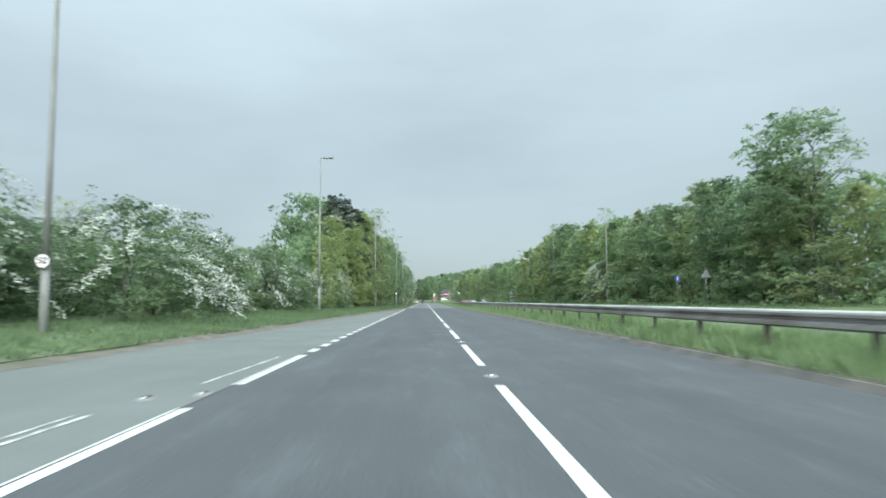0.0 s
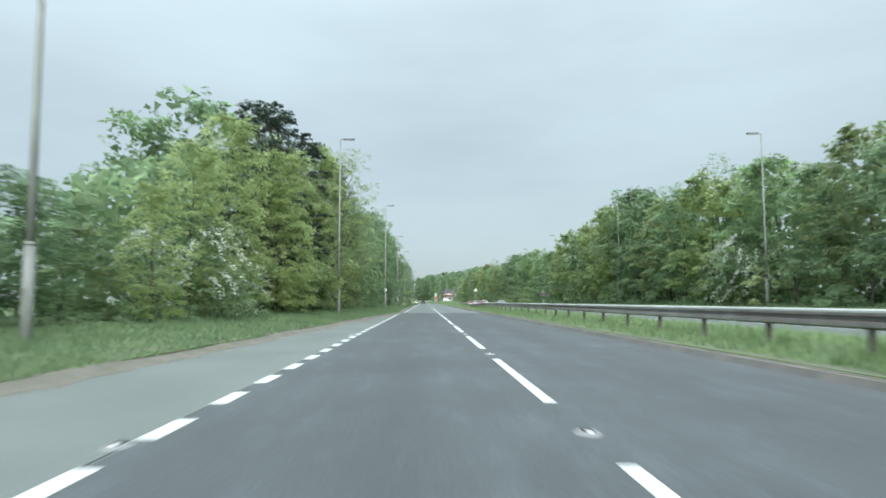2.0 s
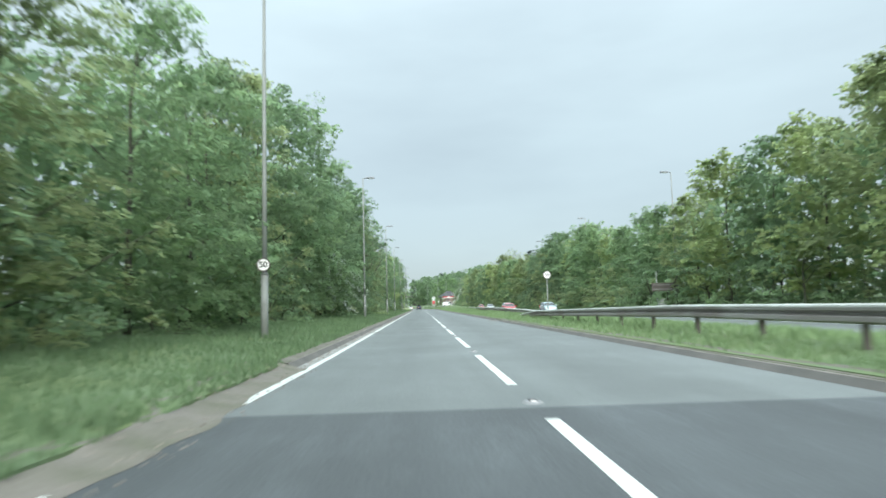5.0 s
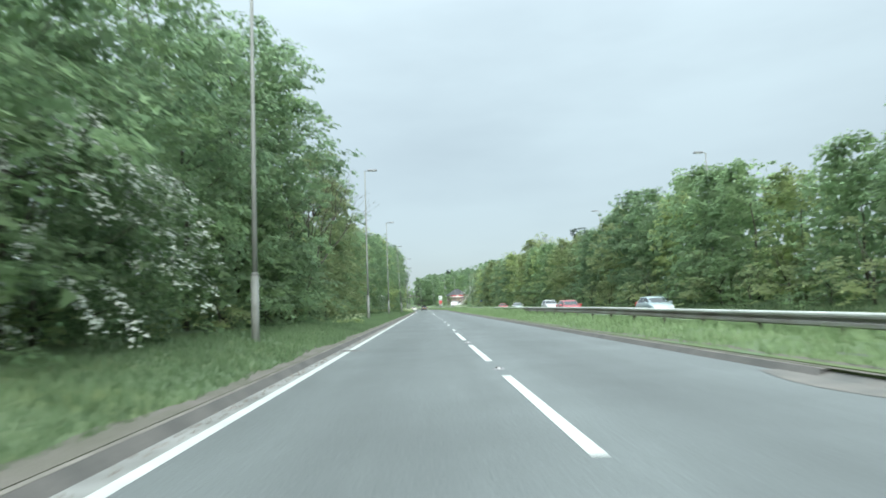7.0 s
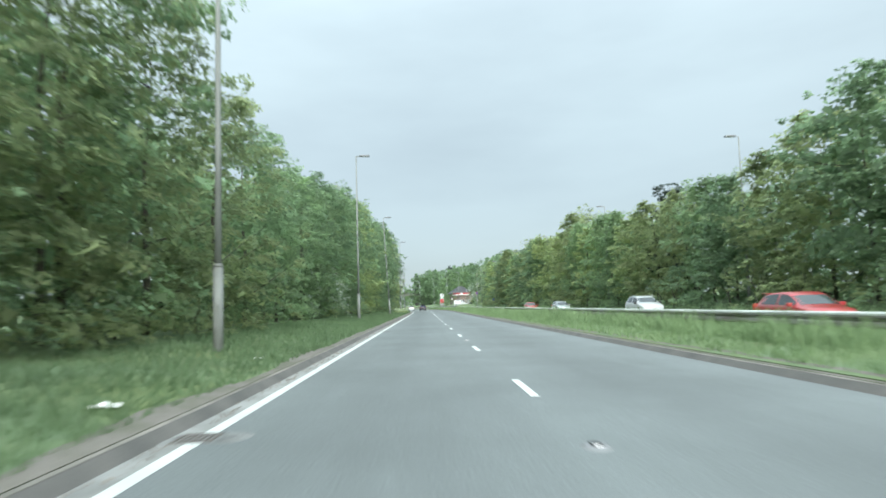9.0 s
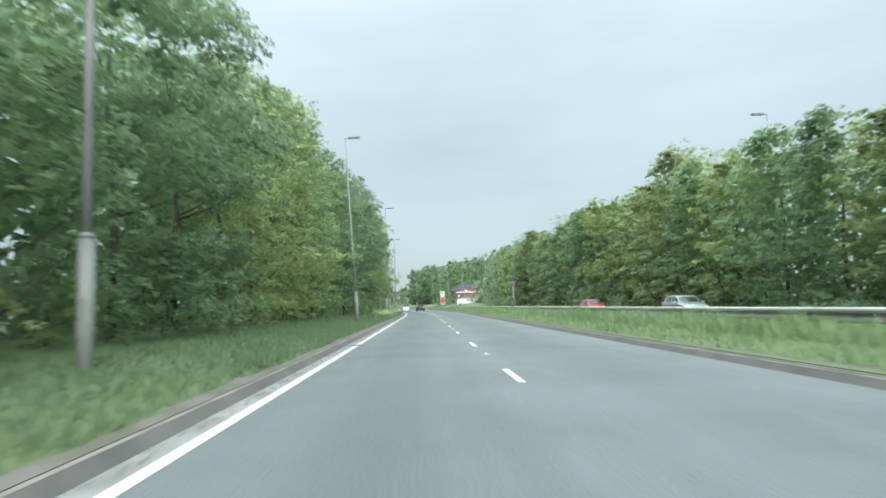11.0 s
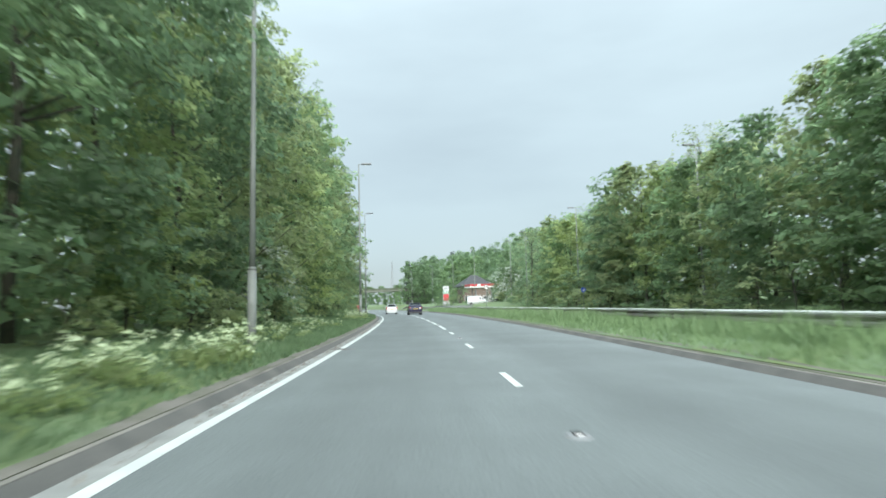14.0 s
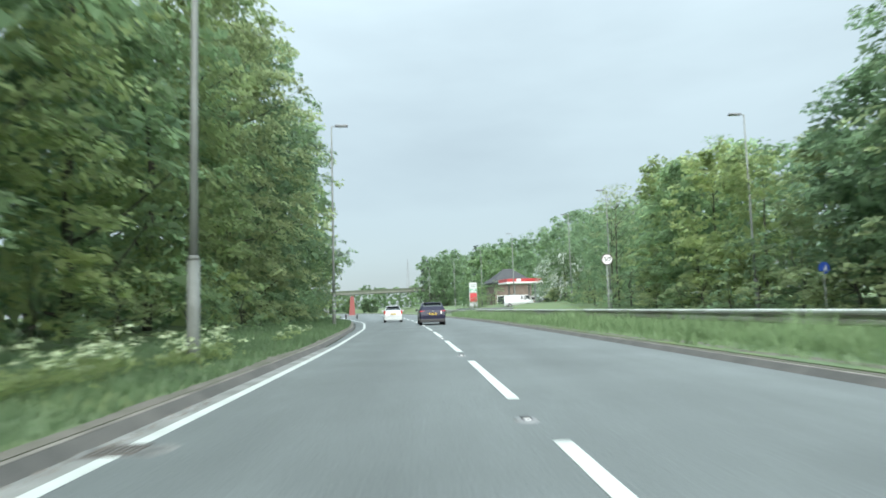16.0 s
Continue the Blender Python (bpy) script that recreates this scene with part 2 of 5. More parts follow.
M_BARK = material("bark", (0.085, 0.075, 0.06), 0.95, vary=0.3, scale=4, fine=20, bump=0.6, second=(0.05, 0.055, 0.04))
M_LEAF = [
    leaf_material("leaf_sycamore", (0.148, 0.222, 0.121), (0.394, 0.523, 0.287), 0.55, 0.78),
    leaf_material("leaf_olive", (0.179, 0.237, 0.124), (0.477, 0.536, 0.283), 0.55, 0.78),
    leaf_material("leaf_deep", (0.142, 0.212, 0.127), (0.367, 0.493, 0.283), 0.55, 0.78),
    leaf_material("leaf_fresh", (0.206, 0.283, 0.131), (0.529, 0.598, 0.289), 0.55, 0.78),
]
M_SCRUB = leaf_material("leaf_hawthorn", (0.072, 0.119, 0.062), (0.198, 0.278, 0.141), 0.55, 0.55)
M_PINE = leaf_material("needle_dark", (0.040, 0.060, 0.050), (0.088, 0.120, 0.092), 0.7, 0.2)
M_BLOSSOM = leaf_material("blossom_white", (0.38, 0.43, 0.37), (0.62, 0.65, 0.60), 0.7, 0.25)
M_UMBEL = leaf_material("umbel_white", (0.36, 0.45, 0.24), (0.66, 0.72, 0.52), 0.7, 0.25)
M_TYRE = material("tyre_rubber", (0.022, 0.022, 0.023), 0.85, vary=0.1)
M_RIM = material("alloy_rim", (0.42, 0.43, 0.44), 0.35, 0.7, vary=0.08)
M_GLASS = glass_material("car_glass", (0.02, 0.027, 0.03))
M_TRIM = material("black_trim", (0.03, 0.03, 0.032), 0.55, vary=0.1)
M_TAIL = material("tail_lamp_red", (0.45, 0.02, 0.02), 0.25, vary=0.05)
M_HEAD = material("head_lamp_clear", (0.62, 0.64, 0.66), 0.15, vary=0.05)
M_PLATE_Y = material("number_plate_yellow", (0.72, 0.50, 0.04), 0.45, vary=0.04)
M_CONCRETE = material("bridge_concrete", (0.15, 0.16, 0.135), 0.9, vary=0.15, scale=0.3, fine=6, second=(0.11, 0.12, 0.10))
M_DECK = material("overgrown_parapet", (0.085, 0.105, 0.07), 0.95, vary=0.2, scale=0.5, fine=6, second=(0.06, 0.07, 0.05))
M_WASH = material("washed_soil", (0.175, 0.165, 0.15), 0.95, vary=0.25, scale=1.2, fine=14, bump=0.4, second=(0.12, 0.122, 0.115))
M_ROOF = material("roof_tile_slate", (0.05, 0.052, 0.056), 0.8, vary=0.2, scale=0.8, fine=10)
M_BRICK = material("kiosk_brick", (0.16, 0.125, 0.105), 0.9, vary=0.2, scale=1, fine=12)
M_ORANGE = material("trailer_orange", (0.21, 0.042, 0.036), 0.55, vary=0.12, scale=1.5)
M_GREEN = material("totem_green", (0.05, 0.22, 0.12), 0.5, vary=0.05)
M_CABINET = material("cabinet_grey", (0.33, 0.35, 0.34), 0.6, vary=0.1)


def paint(name, colour, metal=0.25):
    m = material(name, colour, 0.3, metal, vary=0.05, scale=1.5)
    m.node_tree.nodes["Principled BSDF"].inputs["Coat Weight"].default_value = 0.6
    m.node_tree.nodes["Principled BSDF"].inputs["Coat Roughness"].default_value = 0.08
    return m


# ---------- plan of the road ----------
def bend(y):
    """Sideways place of the lane line between the two lanes."""
    if y < 300:
        return 0.0
    if y < 620:
        return -4.4e-4 * (y - 300) ** 2
    return -4.4e-4 * 320**2 - 2 * 4.4e-4 * 320 * (y - 620)


def heading(y):
    return math.degrees(math.atan2(-(bend(y + 1) - bend(y - 1)), 2))


def edge_left(y):
    """Outer edge of the carriageway or slip road, from the lane line."""
    return float(np.interp(y, [-80, 15, 92, 110, 352, 372, 392, 430, 700], [-12.5, -8.9, -5.2, -3.92, -3.92, -4.4, -5.5, -9.0, -9.0]))


def line_left(y):
    return float(np.interp(y, [-80, 90, 120, 352, 372, 392, 430], [-3.9, -3.9, -3.58, -3.58, -3.8, -4.6, -8.2]))


def lane_line(y):
    """Small wander of the painted lane line."""
    return float(np.interp(y, [160, 195, 206, 238, 270, 290, 302, 318, 330, 345, 420], [0.02, 0.11, 0.09, -0.02, 0.01, 0.05, 0.12, 0.16, 0.13, 0.08, 0.05]))


def kerb_right(y):
    return float(np.interp(y, [-80, 20, 75, 150, 250, 300, 325, 350, 380, 420], [5.0, 4.8, 4.4, 4.25, 4.02, 4.1, 4.5, 4.7, 5.0, 5.0]))


def trees_left(y):
    """Front of the roadside trees."""
    return float(np.interp(y, [-80, 20, 91, 115, 330, 360, 388, 408], [-17, -12.2, -8.6, -7.7, -7.2, -7.0, -7.7, -10.5]))


FAR_IN, FAR_OUT, FAR_Z = 10.6, 18.3, -0.08


def ground_z(y, x):
    """Height of the verges; x from the lane line."""
    e, k = edge_left(y), kerb_right(y)
    xs = [-1500, -120, -40, e - 6, e - 3, e - 1.2, e, k, k + 0.5, k + 1.6, 7.4, 9.6, FAR_IN, FAR_OUT, FAR_OUT + 1.5, 22.5, 27, 60, 200, 1500]
    zs = [6, 2.0, 1.0, 0.62, 0.42, 0.20, 0.10, 0.11, 0.20, 0.36, 0.36, 0.12, -0.04, -0.04, 0.22, 0.75, 1.0, 1.4, 4, 8]
    rise = 0.75 * min(1.0, max(0.0, (y - 408) / 26)) if x > FAR_OUT + 1.0 else 0.0
    return float(np.interp(x, xs, zs)) + rise


STATIONS = [-80, -60, -40, -20] + list(range(0, 300, 5)) + list(range(300, 660, 4)) + [680, 720, 800, 950, 1200, 1600, 2400]


# ---------- mesh helpers ----------
def solid(name, verts, faces, mat, parent=None, label="", smooth=False):
    me = bpy.data.meshes.new(name)
    me.from_pydata(verts, [], faces)
    if smooth:
        me.polygons.foreach_set("use_smooth", [True] * len(me.polygons))
    me.update()
    if mat:
        me.materials.append(mat)
    ob = new(name, me)
    ob.parent = parent
    return tagged(ob, label)


def part(name, bm, mat, parent, label="", smooth=False):
    me = bpy.data.meshes.new(name)
    bm.to_mesh(me)
    bm.free()
    if smooth:
        me.polygons.foreach_set("use_smooth", [True] * len(me.polygons))
    me.materials.append(mat)
    ob = new(name, me)
    ob.parent = parent
    return tagged(ob, label)


def box(bm, x0, y0, z0, x1, y1, z1, bevel=0.0, m=None):
    r = bmesh.ops.create_cube(bm, size=1)
    t = Matrix.Translation(((x0 + x1) / 2, (y0 + y1) / 2, (z0 + z1) / 2)) @ Matrix.Diagonal((x1 - x0, y1 - y0, z1 - z0, 1))
    bmesh.ops.transform(bm, matrix=(m or Matrix()) @ t, verts=r["verts"])
    if bevel:
        edges = list({e for v in r["verts"] for e in v.link_edges})
        bmesh.ops.bevel(bm, geom=edges, offset=bevel, segments=2, affect="EDGES", profile=0.6)
    return bm


def boxes(*rows, bevel=0.0):
    bm = bmesh.new()
    for r in rows:
        box(bm, *r, bevel=bevel)
    return bm


def tube(points, radii, sides=8, cap=True):
    """Verts and faces of a tapered tube through points."""
    pts = [Vector(p) for p in points]
    verts, faces = [], []
    for i, p in enumerate(pts):
        d = (pts[min(i + 1, len(pts) - 1)] - pts[max(i - 1, 0)]).normalized()
        a = d.orthogonal().normalized() if abs(d.z) < 0.95 else Vector((1, 0, 0))
        a = (a - d * a.dot(d)).normalized()
        b = d.cross(a)
        for s in range(sides):
            g = 2 * math.pi * s / sides
            verts.append(p + (a * math.cos(g) + b * math.sin(g)) * radii[i])
    for i in range(len(pts) - 1):
        for s in range(sides):
            q = (s + 1) % sides
            faces.append((i * sides + s, i * sides + q, (i + 1) * sides + q, (i + 1) * sides + s))
    if cap:
        faces.append(tuple(reversed(range(sides))))
        faces.append(tuple(range((len(pts) - 1) * sides, len(pts) * sides)))
    return verts, faces


def tubes(list_of):
    V, F = [], []
    for points, radii, sides in list_of:
        v, f = tube(points, radii, sides)
        F += [tuple(i + len(V) for i in face) for face in f]
        V += v
    return V, F


def loft(name, profile, ys, mat, parent=None, label="", kind=""):
    """A strip along the road. profile(y): (x from the lane line, z) across it."""
    verts, faces, n = [], [], len(profile(ys[0]))
    for y in ys:
        verts += [(bend(y) + x, y, z) for x, z in profile(y)]
    for i in range(len(ys) - 1):
        for j in range(n - 1):
            faces.append((i * n + j, i * n + j + 1, (i + 1) * n + j + 1, (i + 1) * n + j))
    ob = solid(name, verts, faces, mat, parent, label)
    return tagged(ob, kind=kind)


def steps(y0, y1, by=4.0):
    n = max(1, int(math.ceil((y1 - y0) / by)))
    return [y0 + (y1 - y0) * i / n for i in range(n + 1)]


# ---------- ground and carriageways ----------
def ground_profile(y):
    e, k = edge_left(y), kerb_right(y)
    left = [-1500, -300, -120, -60, -40, e - 12, e - 6, e - 3, e - 1.2, e - 0.235]
    mid = [k + 0.235, k + 0.5, k + 1.6, 7.4, 9.6, FAR_IN - 0.02]
    right = [FAR_OUT + 0.02, FAR_OUT + 1.5, 22.5, 27, 60, 200, 1500]
    rows = [(x, ground_z(y, x)) for x in left] + [(e - 0.225, -0.35), (k + 0.225, -0.35)]
    rows += [(x, ground_z(y, x)) for x in mid] + [(FAR_IN - 0.01, -0.4), (FAR_OUT + 0.01, -0.4)]
    return rows + [(x, ground_z(y, x)) for x in right]


tagged(loft("ground", ground_profile, STATIONS, M_SOIL), "rough grassy ground of the verges and fields", "ground", kind="structure")
JOIN = 112.0
road_near = loft("road_dark", lambda y: [(line_left(y) - 0.06, 0), (kerb_right(y), 0)], steps(-80, JOIN), M_ASPHALT_DARK)
tagged(road_near, "dark asphalt carriageway with worn wheel tracks", "road", kind="structure")
road_far = loft("road_worn", lambda y: [(edge_left(y) + (0.29 if y < 352 else 0.05), 0), (kerb_right(y), 0)], steps(JOIN, 640) + [680, 720, 800, 950], M_ASPHALT)
tagged(road_far, "pale worn asphalt carriageway of the main road", "road", kind="structure")
slip = loft("slip_road", lambda y: [(edge_left(y) - 0.1, 0.0), (line_left(y) - 0.06, 0.0)], steps(-80, JOIN), M_SLIP)
tagged(slip, "light grey slip road joining the carriageway", "road", kind="structure")
opposite = loft("road_opposite", lambda y: [(FAR_IN, FAR_Z), (FAR_OUT, FAR_Z)], steps(-80, 640) + [680, 720, 800, 950], M_ASPHALT)
tagged(opposite, "grey asphalt carriageway for oncoming traffic", "road", kind="structure")
tagged(loft("channel", lambda y: [(edge_left(y), 0.001), (edge_left(y) + 0.29, 0.003)], steps(JOIN, 352), M_CHANNEL), "pale concrete drainage channel beside the kerb", "channel", kind="structure")


def kerb(name, f, side, y0, y1):
    """Splayed kerb; side: -1 left, +1 right of the road."""
    tagged(loft(name, lambda y: [(f(y), 0.0), (f(y) + side * 0.115, 0.098), (f(y) + side * 0.128, 0.104)], steps(y0, y1), M_KERB), "dark weathered splayed concrete kerb", "kerb", kind="structure")
    tagged(loft(name + "_top", lambda y: [(f(y) + side * 0.126, 0.107), (f(y) + side * 0.185, 0.115), (f(y) + side * 0.192, -0.1)], steps(y0, y1), M_KERB_TOP), "pale worn top edge of the kerb", "kerb", kind="structure")


kerb("kerb_left", edge_left, -1, 118, 420)
kerb("kerb_right", kerb_right, 1, -80, 151.9)
kerb("kerb_right_beyond", kerb_right, 1, 154.4, 640)
tagged(loft("reserve_crossing", lambda y: [(kerb_right(y) - 0.25 - 0.35 * math.sin(math.pi * (y - 151.5) / 4.0), 0.006), (kerb_right(y), 0.012), (kerb_right(y) + 0.3, 0.09), (kerb_right(y) + 0.9, ground_z(y, kerb_right(y) + 0.9) + 0.012)], steps(151.5, 155.5, 0.3), M_WASH), "washed-out soil over a gap in the kerb", "dirt", kind="structure")
kerb("kerb_opposite_inner", lambda y: FAR_IN, -1, -80, 640)
kerb("kerb_opposite_outer", lambda y: FAR_OUT, 1, -80, 640)


def ragged(y, seed, a):
    return a * (0.55 + 0.9 * noise.noise((y * 0.23, seed, 0)) + 0.4 * noise.noise((y * 1.1, seed, 4)))


def dirt_left(y):
    """Width of the bare strip behind the left kerb."""
    return max(0.08, ragged(y, 3, float(np.interp(y, [130, 150, 200, 225, 250], [0.3, 0.5, 0.4, 0.28, 0.22]))))


tagged(loft("dirt_strip_left", lambda y: [(edge_left(y) - 0.25 - dirt_left(y), ground_z(y, edge_left(y) - 0.25 - dirt_left(y)) + 0.012), (edge_left(y) - 0.25 - dirt_left(y) * 0.4, ground_z(y, edge_left(y) - 0.25 - dirt_left(y) * 0.4) + 0.014), (edge_left(y) - 0.188, 0.121)], steps(118, 420, 0.6), M_DIRT), "bare dirt strip behind the kerb", "dirt", kind="structure")
tagged(loft("dirt_strip_slip", lambda y: [(edge_left(y) - max(0.2, ragged(y, 7, 1.0)), ground_z(y, edge_left(y) - max(0.2, ragged(y, 7, 1.0))) + 0.012), (edge_left(y) + 0.12, 0.006), (edge_left(y) + 0.14 + max(0.03, ragged(y, 9, 0.28)), 0.004)], steps(-20, 118, 0.4), M_DIRT), "brown dirt strip along the slip road", "dirt", kind="structure")
tagged(loft("dirt_strip_right", lambda y: [(kerb_right(y) + 0.188, 0.121), (kerb_right(y) + 0.26 + max(0.05, ragged(y, 5, 0.3)), ground_z(y, kerb_right(y) + 0.26 + max(0.05, ragged(y, 5, 0.3))) + 0.012)], steps(-20, 420, 0.8), M_DIRT), "bare dirt edge of the central reserve", "dirt", kind="structure")


# ---------- road markings ----------
def strip_mesh(name, width, length, z=0.004):
    bm = bmesh.new()
    box(bm, -width / 2, 0, -0.002, width / 2, length, z)
    me = bpy.data.meshes.new(name)
    bm.to_mesh(me)
    bm.free()
    me.materials.append(M_PAINT)
    return me


MARKS = {6.0: strip_mesh("lane_mark", 0.15, 6.0), 2.0: strip_mesh("lane_mark", 0.12, 2.0), 1.0: strip_mesh("lane_mark", 0.2, 1.0)}


def mark(y, length, x, parent, z=0.002):
    ob = new("lane_mark", MARKS[length])
    ob.parent = parent
    ob.matrix_basis = pose(bend(y) + x, y, z, 0, 0, heading(y + length / 2))


for k in range(-3, 18):
    y = 15.2 + 9 * k
    mark(y, 6.0, 0.0, road_near if y < JOIN else road_far)
for y in [177.2, 186.05, 194.8, 203.9, 212.25, 220.6, 228.95] + [237.35 + 8.77 * k for k in range(10)]:
    mark(y, 2.0, lane_line(y), road_far)
for k in range(24):
    y = 321.85 + 8.6 * min(k, 2) + 9 * max(0, k - 2)
    mark(y, 6.0, lane_line(y), road_far)
for k in range(47):
    mark(16.93 + 2.02 * k, 1.0, -3.92, road_near)
for k in range(64):
    mark(-20 + 9.0 * k, 2.0, (FAR_IN + FAR_OUT) / 2, opposite, FAR_Z + 0.002)


def painted(name, y0, y1, x, width, mat, parent, label):
    loft(name, lambda y: [(x(y) - width / 2, 0.0045), (x(y) + width / 2, 0.0045)], steps(y0, y1), mat, parent, label)


painted("edge_line", -60, 10.3, lambda y: -3.92, 0.2, M_PAINT, road_near, "white edge line")
painted("edge_line", 12.5, 16.9, lambda y: -3.92, 0.2, M_PAINT, road_near, "white edge line")
GULLIES = [136.5, 164.5, 192.6, 220.5, 248.5, 280.0, 308.4, 336.6]
for a, b in zip([113.0] + [g + 0.30 for g in GULLIES], [g - 0.18 for g in GULLIES] + [470]):
    painted("edge_line", a, b, line_left, 0.155, M_PAINT, road_far, "white edge line")
painted("edge_line", -60, 470, lambda y: FAR_OUT - 0.45, 0.12, M_PAINT, None, "")
bpy.data.objects["edge_line"].parent = road_near
for o in [o for o in scene.objects if o.name.startswith("edge_line") and o.parent is None]:
    o.parent = opposite
    o.location.z = FAR_Z + 0.001
painted("old_hatch_line", 4.0, 9.9, lambda y: -5.0 + 0.02 * y, 0.07, M_PAINT_OLD, slip, "faded white hatch line")
painted("old_hatch_line", 4.0, 9.9, lambda y: -5.16 + 0.02 * y, 0.05, M_PAINT_OLD, slip, "faded white hatch line")
painted("old_hatch_line", 12.6, 17.5, lambda y: -4.5 + 0.025 * (y - 12.6), 0.06, M_PAINT_OLD, slip, "faded white hatch line")
painted("old_hatch_line", 5.6, 5.75, lambda y: -5.3, 0.5, M_PAINT_OLD, slip, "faded white hatch line")
painted("surface_joint", -40, JOIN, lambda y: line_left(y) - 0.09 + 0.02 * math.sin(y * 1.7), 0.022, M_TAR, slip, "dark tar joint")


def road_stud():
    """Reflecting road stud in its cast-iron shoe."""
    root = new("road_stud")
    tagged(root, "cast-iron road stud with a rubber reflector insert", "road stud", "road studs along the lane line")
    bm = bmesh.new()
    bmesh.ops.create_cone(bm, cap_ends=True, segments=14, radius1=0.13, radius2=0.10, depth=0.022, matrix=Matrix.Translation((0, 0, 0.011)) @ Matrix.Diagonal((1, 1.35, 1, 1)))
    part("shoe", bm, M_BACK, root)
    part("insert", boxes((-0.05, -0.07, 0.02, 0.05, 0.07, 0.038), bevel=0.008), M_TRIM, root)
    part("reflector", boxes((-0.03, -0.078, 0.022, 0.03, -0.068, 0.034)), M_WHITE, root, "white glass reflectors")
    return root


stud = road_stud()
STUDS = [(0, 13.4 + 9 * k) for k in range(0, 19)]
STUDS += [(lane_line(y), y) for y in (191.6, 209, 226, 243.05, 260.55, 278.3, 295.1, 312.8, 329.0)]
STUDS += [(0, 337.5 + 9 * k) for k in range(8)] + [(-4.1, 11.5), (-4.7, 11.1), (-4.05, 67.0), (-4.05, 49.0)]
for x, y in STUDS[1:]:
    copy_thing(stud, pose(bend(y) + x, y, 0.0, 0, 0, heading(y)))
stud.matrix_basis = pose(0, 13.4, 0)


def gully(y):
    """Iron drain grate in the channel, with a tarred surround."""
    root = new("drain_gully")
    tagged(root, "rusty iron drain grate set in a tar patch", "drain", "gullies in the channel")
    n = 18
    rim = []
    for k in range(n):
        a = 2 * math.pi * k / n
        r = 1 + 0.35 * noise.noise((math.cos(a) * 1.6, math.sin(a) * 1.6, y))
        rim.append((0.10 + 0.38 * r * math.copysign(abs(math.cos(a)) ** 0.6, math.cos(a)), 0.24 * r * math.copysign(abs(math.sin(a)) ** 0.6, math.sin(a))))
    v = [(x, yy, 0.005) for x, yy in rim] + [(x * 1.04, yy * 1.04, -0.004) for x, yy in rim]
    solid("surround", v, [tuple(range(n))] + [(k, k + n, (k + 1) % n + n, (k + 1) % n) for k in range(n)], M_TAR_WORN, root)
    rows = [(-0.2, -0.22, 0.0, 0.2, -0.19, 0.012), (-0.2, 0.19, 0.0, 0.2, 0.22, 0.012)]
    rows += [(-0.2 + 0.06 * i, -0.19, 0.0, -0.17 + 0.06 * i, 0.19, 0.012) for i in range(7)]
    part("grate", boxes(*rows), M_POST, root, "rusty iron bars")
    root.matrix_basis = pose(bend(y) + edge_left(y) + 0.3, y, 0.003, 0, 0, heading(y))


for g in GULLIES:
    gully(g)


# ---------- safety barriers ----------
def barrier(name, x, y0, y1, top, depth, spacing, label):
    """Open-box beam on steel posts, with both ends ramped into the ground."""
    root = new(name)
    tagged(root, label, "barrier", "safety barriers")

    def z_at(y):
        ramp = min(1.0, (y - y0) / 7.0, (y1 - y) / 7.0)
        g = ground_z(y, x)
        return g + 0.05 + (float(np.interp(y, *top)) - g - 0.05) * max(0.0, ramp) ** 0.8

    prof = [(0.02, -depth), (-0.10, -depth * 0.86), (-0.10, -depth * 0.64), (-0.02, -depth * 0.56), (-0.02, -depth * 0.42), (-0.10, -depth * 0.3), (-0.10, -0.02), (-0.08, 0.0), (0.10, 0.0), (0.10, -depth)]
    loft("beam", lambda y: [(x + a, z_at(y) + b) for a, b in prof], steps(y0, y1, 1.6), M_BEAM, root, "weathered galvanised steel box beam")
    # Top face and road-side lip, lighter than the beam to stand for sky reflection.
    loft("beam_cap", lambda y: [(x - 0.106, z_at(y) - 0.055), (x - 0.106, z_at(y) - 0.02), (x - 0.085, z_at(y) + 0.006), (x + 0.102, z_at(y) + 0.006)], steps(y0, y1, 1.6), M_CAP, root, "steel top face coloured pale for the sky's sheen")
    bm = boxes((-0.045, -0.05, -1.2, 0.045, 0.05, -0.02), bevel=0.008)
    me = bpy.data.meshes.new("post")
    bm.to_mesh(me)
    bm.free()
    me.materials.append(M_POST)
    y = y0 + 5
    while y < y1 - 4:
        ob = new("post", me)
        ob.parent = root
        ob.matrix_basis = pose(bend(y) + x + 0.02, y, z_at(y) - depth * 0.5)
        y += spacing


barrier("safety_barrier", 5.7, -60, 152, ([122, 141, 147], [1.06, 0.82, 0.74]), 0.33, 3.2, "weathered steel safety barrier on the grassy central reserve")
barrier("safety_barrier", 6.7, 143, 470, ([146, 150, 157, 175], [0.70, 0.72, 0.80, 0.90]), 0.30, 3.2, "weathered steel safety barrier beside the opposite carriageway")


